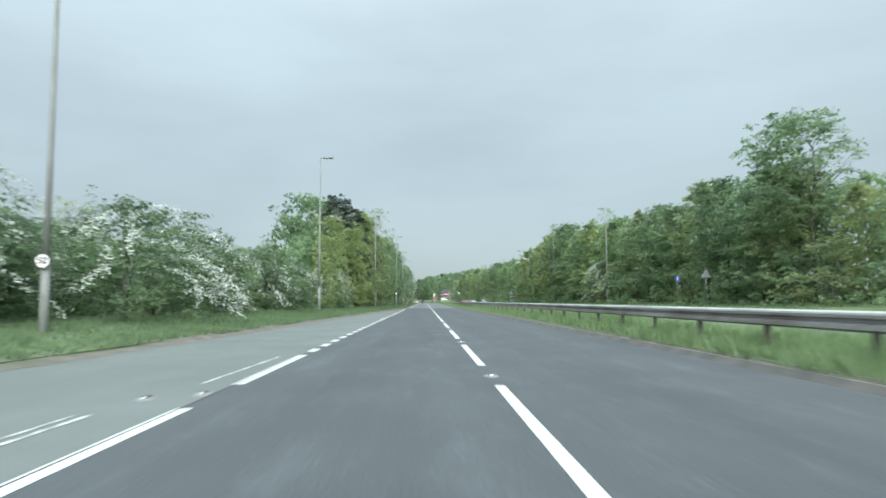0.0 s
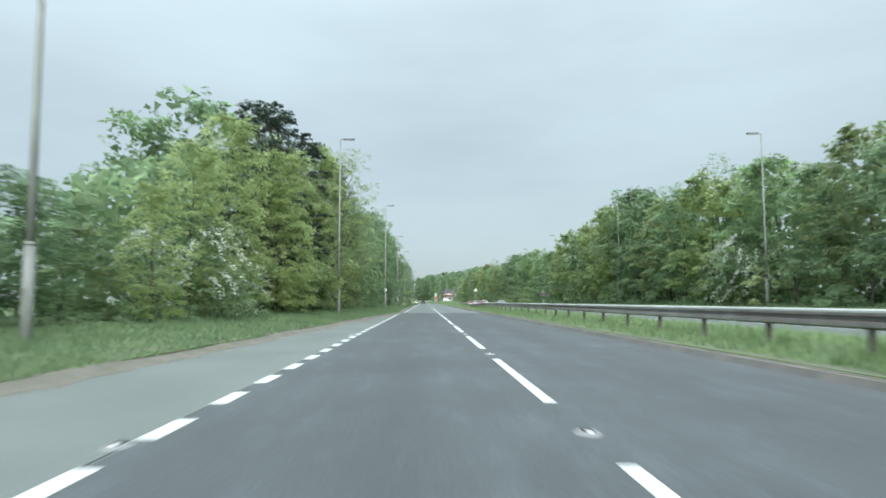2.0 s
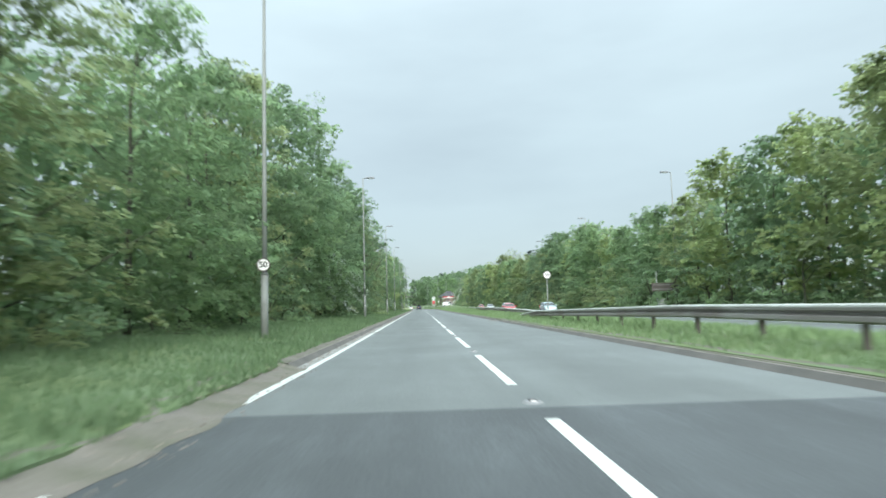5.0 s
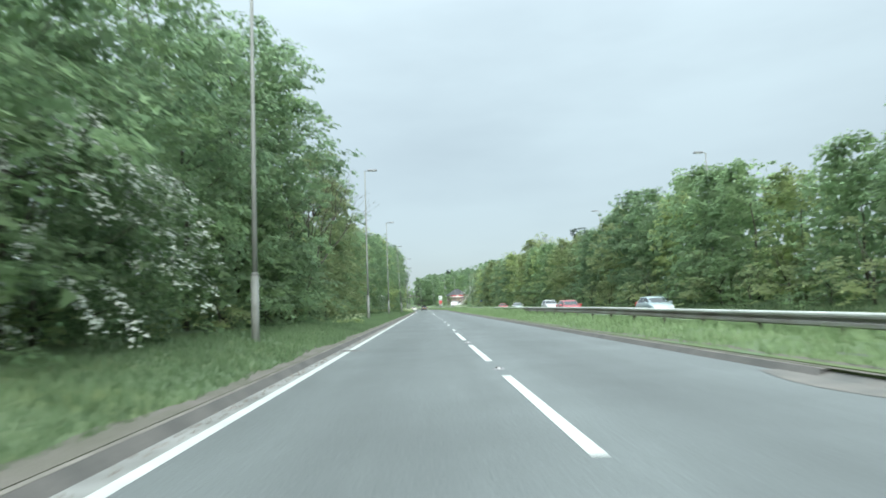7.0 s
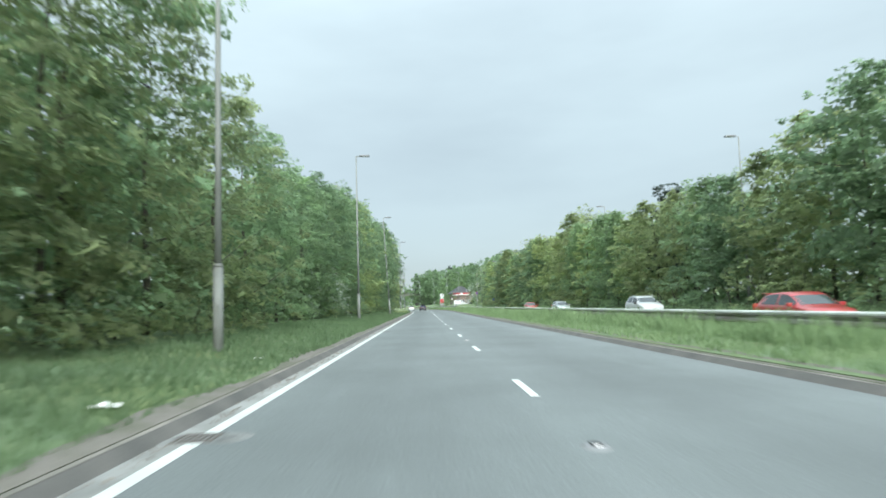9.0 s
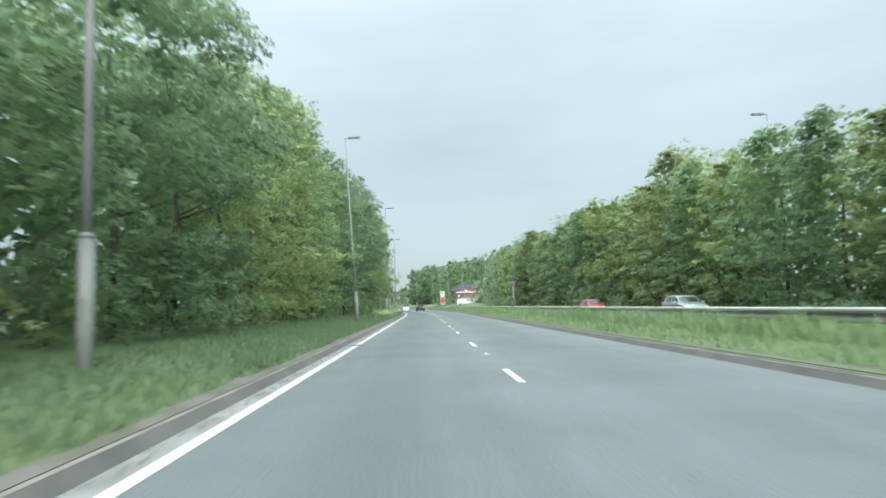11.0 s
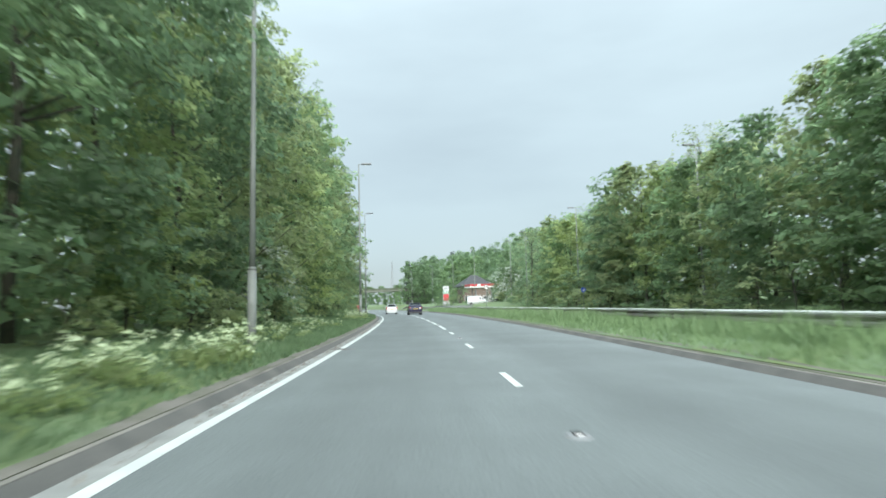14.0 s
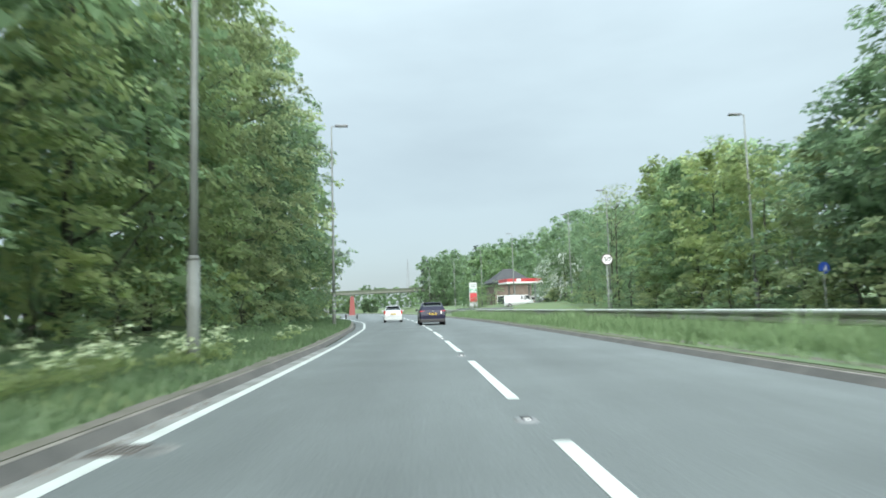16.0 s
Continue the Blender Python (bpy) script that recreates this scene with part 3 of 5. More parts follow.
# ---------- street lamps ----------
def street_lamp(top, arm):
    """Tapered steel column with a door section at its foot and a flat lantern on a short arm. arm: +1 or -1 in x."""
    root = new("street_lamp")
    tagged(root, "tall grey steel lamp column with a flat lantern", "street lamp", "lamps along the dual carriageway")
    v, f = tubes([([(0, 0, -0.6), (0, 0, 2.0)], [0.125, 0.12], 14)])
    solid("foot", v, f, M_COLUMN, root, "wider dull grey column foot", True)
    v, f = tubes([([(0, 0, 1.98), (0, 0, 2.06)], [0.128, 0.095], 14)])
    solid("collar", v, f, M_COLUMN, root, smooth=True)
    v, f = tubes([([(0, 0, 2.0), (0, 0, 5.0), (0, 0, top - 0.05)], [0.088, 0.075, 0.045], 12)])
    solid("column", v, f, M_COLUMN, root, "pale grey tapered column", True)
    v, f = tubes([([(-0.02 * arm, 0, top - 0.06), (0.35 * arm, 0, top - 0.02)], [0.035, 0.03], 8)])
    solid("arm", v, f, M_COLUMN, root, smooth=True)
    part("lantern", boxes((min(0.25 * arm, 1.05 * arm), -0.17, top - 0.07, max(0.25 * arm, 1.05 * arm), 0.17, top + 0.05), bevel=0.035), M_LAMP, root, "flat dark grey lantern")
    part("lens", boxes((min(0.42 * arm, 0.98 * arm), -0.12, top - 0.085, max(0.42 * arm, 0.98 * arm), 0.12, top - 0.068)), M_LENS, root, "clear lantern lens")
    part("door", boxes((-0.045, -0.135, 0.5, 0.045, -0.115, 1.1), bevel=0.006), M_COLUMN, root)
    return root


LEFT_LAMPS = [(-11.62, 21.0, 0), (-9.8, 57.4, 0), (-7.7, 91.6, 0), (-6.3, 125.6, 0), (-6.4, 164.9, 0), (-6.2, 201.6, 0), (-6.45, 237.3, 0), (-5.95, 273.2, -2.9), (-5.75, 306.8, 0.4), (-6.12, 343.5, 0), (-8.0, 372.6, 0), (-14.5, 408, 0), (-20.0, 443, 0), (-27, 480, 0)]
RIGHT_LAMPS = [(26.1, 54.9), (23.6, 91.0), (23.6, 127.6), (23.3, 166.9), (23.3, 200.5), (23.2, 235.3), (22.5, 271.0), (21.5, 306.5), (20.9, 340), (19.3, 373.8), (17.2, 402), (17.9, 426.3), (12.3, 450.0), (8.7, 482.2), (3.2, 509.6), (-4, 540)]
lamp_l, lamp_r = street_lamp(12.85, 1), street_lamp(12.85, -1)
for x, y, lean in LEFT_LAMPS[1:]:
    copy_thing(lamp_l, pose(x, y, ground_z(y, x - bend(y)), 0, lean, heading(y)))
lamp_l.matrix_basis = pose(LEFT_LAMPS[0][0], 21.0, ground_z(21, -11.3))
for x, y in RIGHT_LAMPS[1:]:
    copy_thing(lamp_r, pose(x, y, ground_z(y, x - bend(y)), 0, 0, heading(y)))
lamp_r.matrix_basis = pose(26.1, 54.9, ground_z(54.9, 26.1))


# ---------- trees, shrubs and grass ----------
def leaves(name, centres, normals, size, mat, rng, slim=0.55, scale=1.0):
    """One mesh of small flat leaves at the centres, facing roughly along the normals."""
    n = len(centres)
    nrm = normals / (np.linalg.norm(normals, axis=1, keepdims=True) + 1e-9)
    t = np.cross(nrm, rng.normal(size=(n, 3)))
    t /= np.linalg.norm(t, axis=1, keepdims=True) + 1e-9
    b = np.cross(nrm, t)
    ln = (size * rng.uniform(0.6, 1.45, n))[:, None] * scale
    wd = ln * slim * rng.uniform(0.8, 1.2, n)[:, None]
    v = np.stack([centres + t * ln * 0.55, centres - t * ln * 0.45 + b * wd * 0.55, centres - t * ln * 0.45 - b * wd * 0.55], 1).reshape(-1, 3)
    me = bpy.data.meshes.new(name)
    me.vertices.add(3 * n)
    me.vertices.foreach_set("co", v.astype(np.float32).ravel())
    me.loops.add(3 * n)
    me.loops.foreach_set("vertex_index", np.arange(3 * n, dtype=np.int32))
    me.polygons.add(n)
    me.polygons.foreach_set("loop_start", np.arange(0, 3 * n, 3, dtype=np.int32))
    me.polygons.foreach_set("loop_total", np.full(n, 3, dtype=np.int32))
    me.materials.append(mat)
    me.update(calc_edges=True)
    return me


def clumps(rng, h, r, base, blobs, widest=0.36, stray=0.2, size=0.3, sunny=0.0):
    """Centres and radii of the leaf clumps of a crown; sunny: share of the clumps that grow on its open side, +x."""
    t = rng.uniform(0, 1, blobs) ** 0.85
    t[: max(1, blobs // 12)] = rng.uniform(0.86, 1.0, max(1, blobs // 12))
    low = np.clip(1 - ((widest - t) / (widest + 0.25)) ** 2, 0, 1)
    high = np.clip(1 - ((t - widest) / (1.05 - widest)) ** 1.7, 0, 1)
    env = r * np.sqrt(np.where(t < widest, low, high))
    ang = np.where(rng.uniform(0, 1, blobs) < sunny, rng.normal(0, 0.85, blobs), rng.uniform(0, 2 * math.pi, blobs))
    lobes = 1 + 0.22 * np.sin(3 * ang + 5 * t + rng.uniform(0, 6)) + 0.12 * np.sin(5 * ang - 9 * t)
    rad = env * lobes * (0.42 + 0.58 * np.sqrt(rng.uniform(0, 1, blobs)))
    br = r * size * rng.uniform(0.6, 1.25, blobs) * (1.05 - 0.32 * t)
    out = rng.uniform(0, 1, blobs) < stray
    rad[out] = env[out] * lobes[out] * rng.uniform(1.0, 1.18, out.sum())
    br[out] *= 0.55
    c = np.stack([rad * np.cos(ang), rad * np.sin(ang), base + (h - base) * t], 1)
    return c, br


def crown_mesh(name, seed, h, r, base, blobs, per, leaf, mat, core=0.22, inner=16, slim=0.6, sprays=6, **shape):
    """Each clump is made of leafy sprays that reach outwards, fan out and droop at their tips."""
    rng = np.random.default_rng(seed)
    c, br = clumps(rng, h, r, base, blobs, **shape)
    k = np.repeat(np.arange(blobs), sprays)
    turn = np.arctan2(c[k, 1], c[k, 0]) + rng.normal(0, 0.95, len(k))
    rise = rng.uniform(-0.3, 0.55, len(k)) + 0.35 * (c[k, 2] > h * 0.85)
    way = np.stack([np.cos(turn) * np.cos(rise), np.sin(turn) * np.cos(rise), np.sin(rise)], 1)
    side = np.stack([-np.sin(turn), np.cos(turn), np.zeros(len(k))], 1)
    reach = br[k] * rng.uniform(0.8, 1.5, len(k))
    root = c[k] - way * (br[k] * 0.3)[:, None] + rng.normal(0, 0.28, (len(k), 3)) * br[k][:, None]
    share = np.maximum(2, per / sprays * (reach / reach.mean()) ** 1.5).astype(int)
    i = np.repeat(np.arange(len(k)), share)
    u = np.sqrt(rng.uniform(0.04, 1, len(i)))
    fan = 0.42 * (1.1 - 0.55 * u) * rng.uniform(-1, 1, len(i))
    p = root[i] + way[i] * (reach[i] * u)[:, None] + side[i] * (reach[i] * fan)[:, None]
    p[:, 2] += reach[i] * (-0.3 * u**2 - 0.35 * fan**2 + rng.normal(0, 0.06, len(i)))
    p[:, 2] = np.maximum(p[:, 2], 0.15)
    nrm = way[i] * 0.6 + side[i] * fan[:, None] * 0.5 + np.array([0, 0, 0.68]) + rng.normal(size=p.shape) * 0.3
    # broad shaded foliage inside each clump
    k = np.repeat(np.arange(blobs), inner)
    q = c[k] * np.array([0.66, 0.66, 0.98]) + rng.normal(size=(len(k), 3)) * (br[k] * 0.42)[:, None] * np.array([1.1, 1.1, 0.75])
    q[:, 2] = np.maximum(q[:, 2] - 0.1, 0.3)
    big = (br[k] * core / leaf)[:, None]
    return leaves(name, np.concatenate([p, q]), np.concatenate([nrm, rng.normal(size=q.shape) + np.array([0, 0, 0.2])]), leaf, mat, rng, slim, scale=np.concatenate([np.ones((len(p), 1)), big])), c


def trunk_mesh(name, seed, h, width, limbs, centres):
    """Tapered bent trunk with limbs that reach into the clumps."""
    rng = random.Random(seed)
    pts = [Vector((0, 0, -0.4))]
    for i in range(1, 6):
        pts.append(Vector((rng.uniform(-0.12, 0.12) * i * 0.5, rng.uniform(-0.12, 0.12) * i * 0.5, h * 0.82 * i / 5)))
    rows = [(pts, [width, width * 0.85, width * 0.68, width * 0.5, width * 0.32, width * 0.12], 8)]
    picks = rng.sample(range(len(centres)), min(limbs, len(centres)))
    for k in picks:
        tip = Vector(centres[k])
        z0 = max(0.8, tip.z - rng.uniform(1.2, 3.2))
        f = min(0.98, z0 / (h * 0.82)) * 5
        i = min(4, int(f))
        start = pts[i].lerp(pts[i + 1], f - i)
        mid = start.lerp(tip, 0.5) + Vector((0, 0, -0.25))
        w = width * 0.42 * (1 - 0.6 * z0 / h)
        rows.append(([start, mid, tip], [w, w * 0.6, w * 0.18], 5))
    v, f = tubes(rows)
    me = bpy.data.meshes.new(name)
    me.from_pydata(v, [], f)
    me.polygons.foreach_set("use_smooth", [True] * len(me.polygons))
    me.materials.append(M_BARK)
    return me


def tree(kind, seed, h, r, base, blobs, per, leaf, mat, label, category, group, width=0.16, limbs=12, **shape):
    root = new(kind)
    tagged(root, label, category, group)
    me, c = crown_mesh("crown", seed, h, r, base, blobs, per, leaf, mat, **shape)
    crown = new("crown", me)
    crown.parent = root
    tr = new("trunk", trunk_mesh("trunk", seed, h, width, limbs, c))
    tr.parent = root
    return root, c


WOOD = "trees of the roadside belt"
L_SYC = "leafy sycamore tree in fresh green spring leaf"
L_OLV = "field maple tree with olive green spring leaves"
L_DEEP = "dense dark green broadleaf tree of the roadside belt"
L_FRESH = "young broadleaf tree with bright fresh green leaves"
NEAR = [
    tree("tree", 11, 15, 3.7, 0.9, 105, 104, 0.172, M_LEAF[0], L_SYC, "tree", WOOD, core=0.3, inner=20, slim=0.75, limbs=7, sunny=0.45)[0],
    tree("tree", 12, 15, 3.4, 0.7, 110, 98, 0.162, M_LEAF[1], L_OLV, "tree", WOOD, core=0.3, inner=20, stray=0.3, slim=0.72, limbs=7, sunny=0.45)[0],
    tree("tree", 13, 15, 3.9, 1.1, 100, 110, 0.178, M_LEAF[2], L_DEEP, "tree", WOOD, core=0.3, inner=20, widest=0.45, slim=0.75, limbs=7, sunny=0.45)[0],
    tree("tree", 14, 15, 3.3, 0.8, 110, 98, 0.165, M_LEAF[3], L_FRESH, "tree", WOOD, core=0.3, inner=20, stray=0.3, widest=0.3, slim=0.72, limbs=7, sunny=0.45)[0],
    tree("tree", 15, 15, 3.6, 1.0, 102, 104, 0.172, M_LEAF[0], L_SYC, "tree", WOOD, core=0.3, inner=20, widest=0.5, slim=0.75, limbs=7, sunny=0.45)[0],
]
MID = [
    tree("tree", 21, 15, 4.1, 0.6, 90, 66, 0.265, M_LEAF[0], L_SYC, "tree", WOOD, limbs=5, inner=12, core=0.55, slim=0.75, sunny=0.4)[0],
    tree("tree", 22, 15, 3.8, 0.6, 94, 64, 0.25, M_LEAF[1], L_OLV, "tree", WOOD, stray=0.3, limbs=5, inner=12, core=0.55, slim=0.75, sunny=0.4)[0],
    tree("tree", 23, 15, 4.3, 0.6, 88, 68, 0.27, M_LEAF[2], L_DEEP, "tree", WOOD, widest=0.45, limbs=5, inner=12, core=0.55, slim=0.75, sunny=0.4)[0],
    tree("tree", 24, 15, 3.7, 0.6, 94, 64, 0.26, M_LEAF[3], L_FRESH, "tree", WOOD, widest=0.3, limbs=5, inner=12, core=0.55, slim=0.75, sunny=0.4)[0],
]
BACK = [
    tree("tree", 31, 15, 4.4, 0.3, 50, 36, 0.34, M_LEAF[2], L_DEEP, "tree", WOOD, widest=0.3, limbs=4, inner=22, core=0.46, slim=0.75)[0],
    tree("tree", 32, 15, 4.2, 0.3, 50, 36, 0.32, M_LEAF[0], L_SYC, "tree", WOOD, widest=0.4, limbs=4, inner=22, core=0.46, slim=0.75)[0],
    tree("tree", 33, 15, 4.0, 0.3, 50, 36, 0.32, M_LEAF[1], L_OLV, "tree", WOOD, widest=0.3, limbs=4, inner=22, core=0.46, slim=0.75)[0],
]
AIRY = [
    tree("tree", 41, 15, 3.2, 2.5, 95, 42, 0.14, M_LEAF[1], "airy half-leafed tree with thin twigs showing", "tree", WOOD, stray=0.35, limbs=30, width=0.13, size=0.24, inner=6)[0],
    tree("birch_tree", 42, 15, 2.9, 2.0, 100, 42, 0.13, M_LEAF[0], "slender birch tree with drooping light green twigs", "tree", WOOD, stray=0.35, limbs=30, width=0.12, size=0.22, inner=6)[0],
]
L_SHRUB = "tangled green shrub at the foot of the trees"
SHRUB = [
    tree("shrub", 61, 3, 1.9, 0.1, 30, 44, 0.13, M_LEAF[2], L_SHRUB, "shrub", "roadside shrubs", width=0.05, limbs=10, widest=0.3, inner=9, core=0.34, sprays=4)[0],
    tree("shrub", 62, 3, 1.8, 0.1, 30, 44, 0.125, M_LEAF[0], L_SHRUB, "shrub", "roadside shrubs", width=0.05, limbs=10, widest=0.3, inner=9, core=0.34, sprays=4)[0],
    tree("shrub", 63, 3, 1.7, 0.1, 30, 44, 0.125, M_LEAF[1], L_SHRUB, "shrub", "roadside shrubs", width=0.05, limbs=10, widest=0.3, inner=9, core=0.34, sprays=4)[0],
]


def blossoming(seed):
    """Hawthorn: a broad shrub with sprays of white blossom over its outer clumps."""
    root, c = tree("hawthorn_bush", seed, 5.5, 3.2, 0.2, 90, 66, 0.16, M_SCRUB, "hawthorn bush covered in white May blossom", "bush", "blossoming hawthorns", width=0.09, limbs=16, widest=0.35)
    rng = np.random.default_rng(seed + 500)
    P = []
    for _ in range(64):
        a, top = rng.uniform(0, 2 * math.pi), rng.uniform(0.9, 5.0)
        reach = 4.5 * math.sqrt(max(0.1, 1 - ((top - 2.1) / 4.0) ** 2)) + 0.2
        u = rng.uniform(0.45, 1.0, 90)
        bow = a + 0.25 * (u - 0.6) * rng.choice((-1, 1))
        z = top + 0.55 * np.sin(u * 2.4) - 1.25 * u**3
        P.append(np.stack([np.cos(bow) * reach * u, np.sin(bow) * reach * u, z], 1) + rng.normal(0, 1, (90, 3)) * np.array([0.11, 0.11, 0.07]))
    p = np.concatenate(P)
    d = rng.normal(0, 0.5, p.shape) + p * np.array([0.2, 0.2, 0]) + np.array([0, 0, 0.8])
    fl = new("blossom", leaves("blossom", p, d + np.array([0, 0, 0.5]), 0.088, M_BLOSSOM, rng, 0.9))
    fl.parent = root
    tagged(fl, "sprays of small white blossom")
    return root


HAW = [blossoming(71), blossoming(72), blossoming(73)]


def pine():
    """Dark pine with tiers of needle clumps."""
    root, c = tree("pine_tree", 81, 15, 2.7, 1.0, 120, 80, 0.24, M_PINE, "dark pine tree standing above the broadleaf belt", "tree", WOOD, width=0.2, limbs=26, widest=0.3, stray=0.25, size=0.27)
    return root


PINE = pine()
PLACED = {}


def place(ob, x, y, height, native, turn, wide=1.0, sink=0.1):
    """x is measured from the lane line."""
    s = height * 0.93 / native
    m = pose(bend(y) + x, y, ground_z(y, x) - sink, 0, 0, turn) @ Matrix.Diagonal((s * wide, s * wide, s, 1))
    PLACED.setdefault(ob, []).append(m)


rnd = random.Random(5)


def h_left(y):
    return float(np.interp(y, [0, 52, 66, 68.5, 72, 80, 90, 103, 109, 117, 130, 140, 150, 165, 185, 199, 206, 213, 222, 235, 258, 305, 320, 350, 378, 398, 410, 430], [5.6, 5.6, 5.2, 6.2, 8.8, 12.4, 15.3, 16.3, 14.0, 11.0, 11.0, 14.5, 16.0, 13.4, 15.0, 16.3, 12.6, 11.0, 10.8, 11.5, 14.6, 16.6, 18.2, 20, 19, 17, 12, 11]))


def h_right(y):
    return float(np.interp(y, [30, 42, 46, 54, 60, 67, 88, 116, 128, 150, 160, 170, 186, 200, 218, 226, 235, 268, 280, 290, 305, 322, 332, 348, 359.5, 363, 378, 400, 425, 500], [9, 9.5, 9.8, 11.5, 12, 13, 12.4, 14.6, 16.0, 16.0, 13.6, 11.6, 10.8, 12.2, 14.6, 14.6, 12.2, 12.4, 14.0, 15.2, 14.8, 16.4, 14.4, 15.8, 16.4, 12.0, 14.2, 16.8, 17.5, 18]))


def trees_right(y):
    return float(np.interp(y, [110, 150, 165, 230, 300, 355, 385, 420], [24.0, 22.6, 20.6, 20.4, 19.6, 19.6, 20.6, 24.0]))


# left belt: blossoming scrub first, then tall trees
for x, y, h, k, w in ((-13.4, 30, 5.2, 0, 1.2), (-14.2, 39.5, 5.0, 1, 1.1), (-12.9, 52, 4.8, 2, 1.15), (-11.3, 71, 4.6, 0, 0.95), (-15.5, 58, 5.2, 1, 1.0), (-16.5, 23, 5.6, 2, 1.0)):
    place(HAW[k], x, y, h, 5.5, 67 * k + y, w)
for y in (13, 17, 21, 25.5, 34.5, 44, 47.5, 56.5, 61, 65):
    place(NEAR[rnd.choice((2, 2, 1))], trees_left(y) - rnd.uniform(2.6, 3.6), y, h_left(y) * rnd.uniform(0.62, 0.85), 15, rnd.uniform(-85, 10), 2.0)
for y in (12, 20, 29, 37, 43, 50, 57, 63):
    place(NEAR[rnd.choice((2, 0))], trees_left(y) - rnd.uniform(6.5, 8.5), y + rnd.uniform(-1, 1), h_left(y) * rnd.uniform(0.85, 1.02), 15, rnd.uniform(0, 360), 1.9)
for y in (15, 24, 33, 48, 58):
    place(AIRY[rnd.choice((0, 1))], trees_left(y) - rnd.uniform(5, 9), y, h_left(y) * rnd.uniform(0.95, 1.12), 15, rnd.uniform(0, 360), 1.5)
place(NEAR[3], -10.7, 87.0, 11.5, 15, -30, 1.0)
place(NEAR[3], -10.1, 82.0, 10.2, 15, -60, 1.1)
place(NEAR[3], -9.5, 91.5, 8.6, 15, -20, 1.0)
place(NEAR[1], -10.6, 93.5, 11.0, 15, 20, 1.0)
place(PINE, -12.2, 91.0, 15.9, 15, 20, 1.3)
place(PINE, -11.9, 85.5, 14.2, 15, 140, 1.2)
place(PINE, -12.0, 96.0, 14.6, 15, 250, 1.15)
y = 66.0
while y < 402:
    gap = rnd.uniform(4.3, 6.0)
    h = h_left(y) * rnd.uniform(0.86, 1.04) * (0.62 if 79.5 < y < 97 else 1.0)
    wide = rnd.uniform(0.9, 1.12) * (1.0 + 0.25 * max(0, (14 - h) / 10))
    kinds = (3, 3, 1, 3, 0) if y < 122 else (2, 0, 0, 4, 1) if y < 178 else (1, 1, 2, 0, 4) if y < 240 else (0, 4, 2, 3, 0) if y < 290 else (0, 4, 1, 3, 2)
    ob = NEAR[rnd.choice(kinds)]
    if 183 < y < 197:
        h *= 0.3
    place(ob, trees_left(y) - rnd.uniform(2.2, 3.4) * min(1.15, h / 14), y, h, 15, rnd.uniform(-85, 10), wide)
    y += gap
y = 79.0
while y < 400:
    h = h_left(y) * rnd.uniform(0.9, 1.08) * (0.44 if 184 < y < 197 else 1.0)
    place(rnd.choice(BACK), trees_left(y) - rnd.uniform(7.2, 9.0), y, h, 15, rnd.uniform(0, 360), 1.15)
    if rnd.random() < 0.2 and y > 100 and not 178 < y < 206:
        place(rnd.choice(AIRY), trees_left(y) - rnd.uniform(4.5, 6), y + 3, h * 1.1, 15, rnd.uniform(0, 360), 1.0)
    y += rnd.uniform(6, 8)
y = 62.0
while y < 400:
    place(rnd.choice((SHRUB[0], SHRUB[0], SHRUB[1], SHRUB[2])), trees_left(y) - rnd.uniform(1.1, 2.2), y, rnd.uniform(1.6, 3.2), 3, rnd.uniform(0, 360), rnd.uniform(0.9, 1.25))
    y += rnd.uniform(3.2, 4.8)
for y, h in ((184, 3.6), (187.5, 4.2), (191, 4.4), (194.5, 4.2), (198, 4.6)):
    place(SHRUB[int(y) % 3], trees_left(y) - 3.4, y, h, 3, 37 * y, 1.25)
for y, h in ((159, 5.8), (233, 4.4), (322, 5.2)):
    place(HAW[y % 3], trees_left(y) - (1.9 if y < 300 else 2.9), y, h, 5.5, 10 * y, 0.85)

# right belt beyond the opposite carriageway
y = 34.0
while y < 398:
    h = h_right(y) * rnd.uniform(0.85, 1.03)
    ob = rnd.choice(MID + (MID[:3] if y < 270 else [MID[3], MID[1], MID[0]]))
    place(ob, trees_right(y) + rnd.uniform(2.6, 4.0), y, h, 15, rnd.uniform(175, 265), rnd.uniform(1.0, 1.2))
    y += rnd.uniform(4.8, 6.4)
y = 36.0
while y < 420:
    h = h_right(y) * rnd.uniform(0.88, 1.06)
    place(rnd.choice(BACK), trees_right(y) + rnd.uniform(8, 11), y, h, 15, rnd.uniform(0, 360), 1.2)
    if rnd.random() < 0.3:
        place(rnd.choice(AIRY), trees_right(y) + rnd.uniform(5, 7), y + 3, h * 1.12, 15, rnd.uniform(0, 360), 1.1)
    y += rnd.uniform(7, 9)
y = 34.0
while y < 430:
    place(rnd.choice(SHRUB), trees_right(y) + rnd.uniform(0.3, 1.2), y, rnd.uniform(2.6, 5.0), 3, rnd.uniform(0, 360), rnd.uniform(1.0, 1.3))
    y += rnd.uniform(3.6, 5.4)
place(NEAR[2], -10.2, 176.5, 15.5, 15, -40, 1.15)
place(NEAR[0], -10.6, 180.5, 15.0, 15, -20, 1.0)
place(NEAR[1], -9.9, 200.8, 13.0, 15, -30, 0.85)
place(AIRY[0], -9.3, 106.5, 16.5, 15, 40, 1.15)
place(AIRY[1], -9.8, 112.0, 14.5, 15, 130, 1.1)
place(NEAR[0], 29.0, 369.0, 12.6, 15, 220, 0.8)
place(NEAR[2], 27.2, 51.0, 15.4, 15, 200, 1.15)
place(AIRY[1], 26.6, 48.5, 15.0, 15, 30, 1.2)
place(NEAR[0], 28.2, 56.0, 13.4, 15, 220, 1.2)
place(AIRY[0], 23.0, 403, 14.5, 15, 0, 1.1)
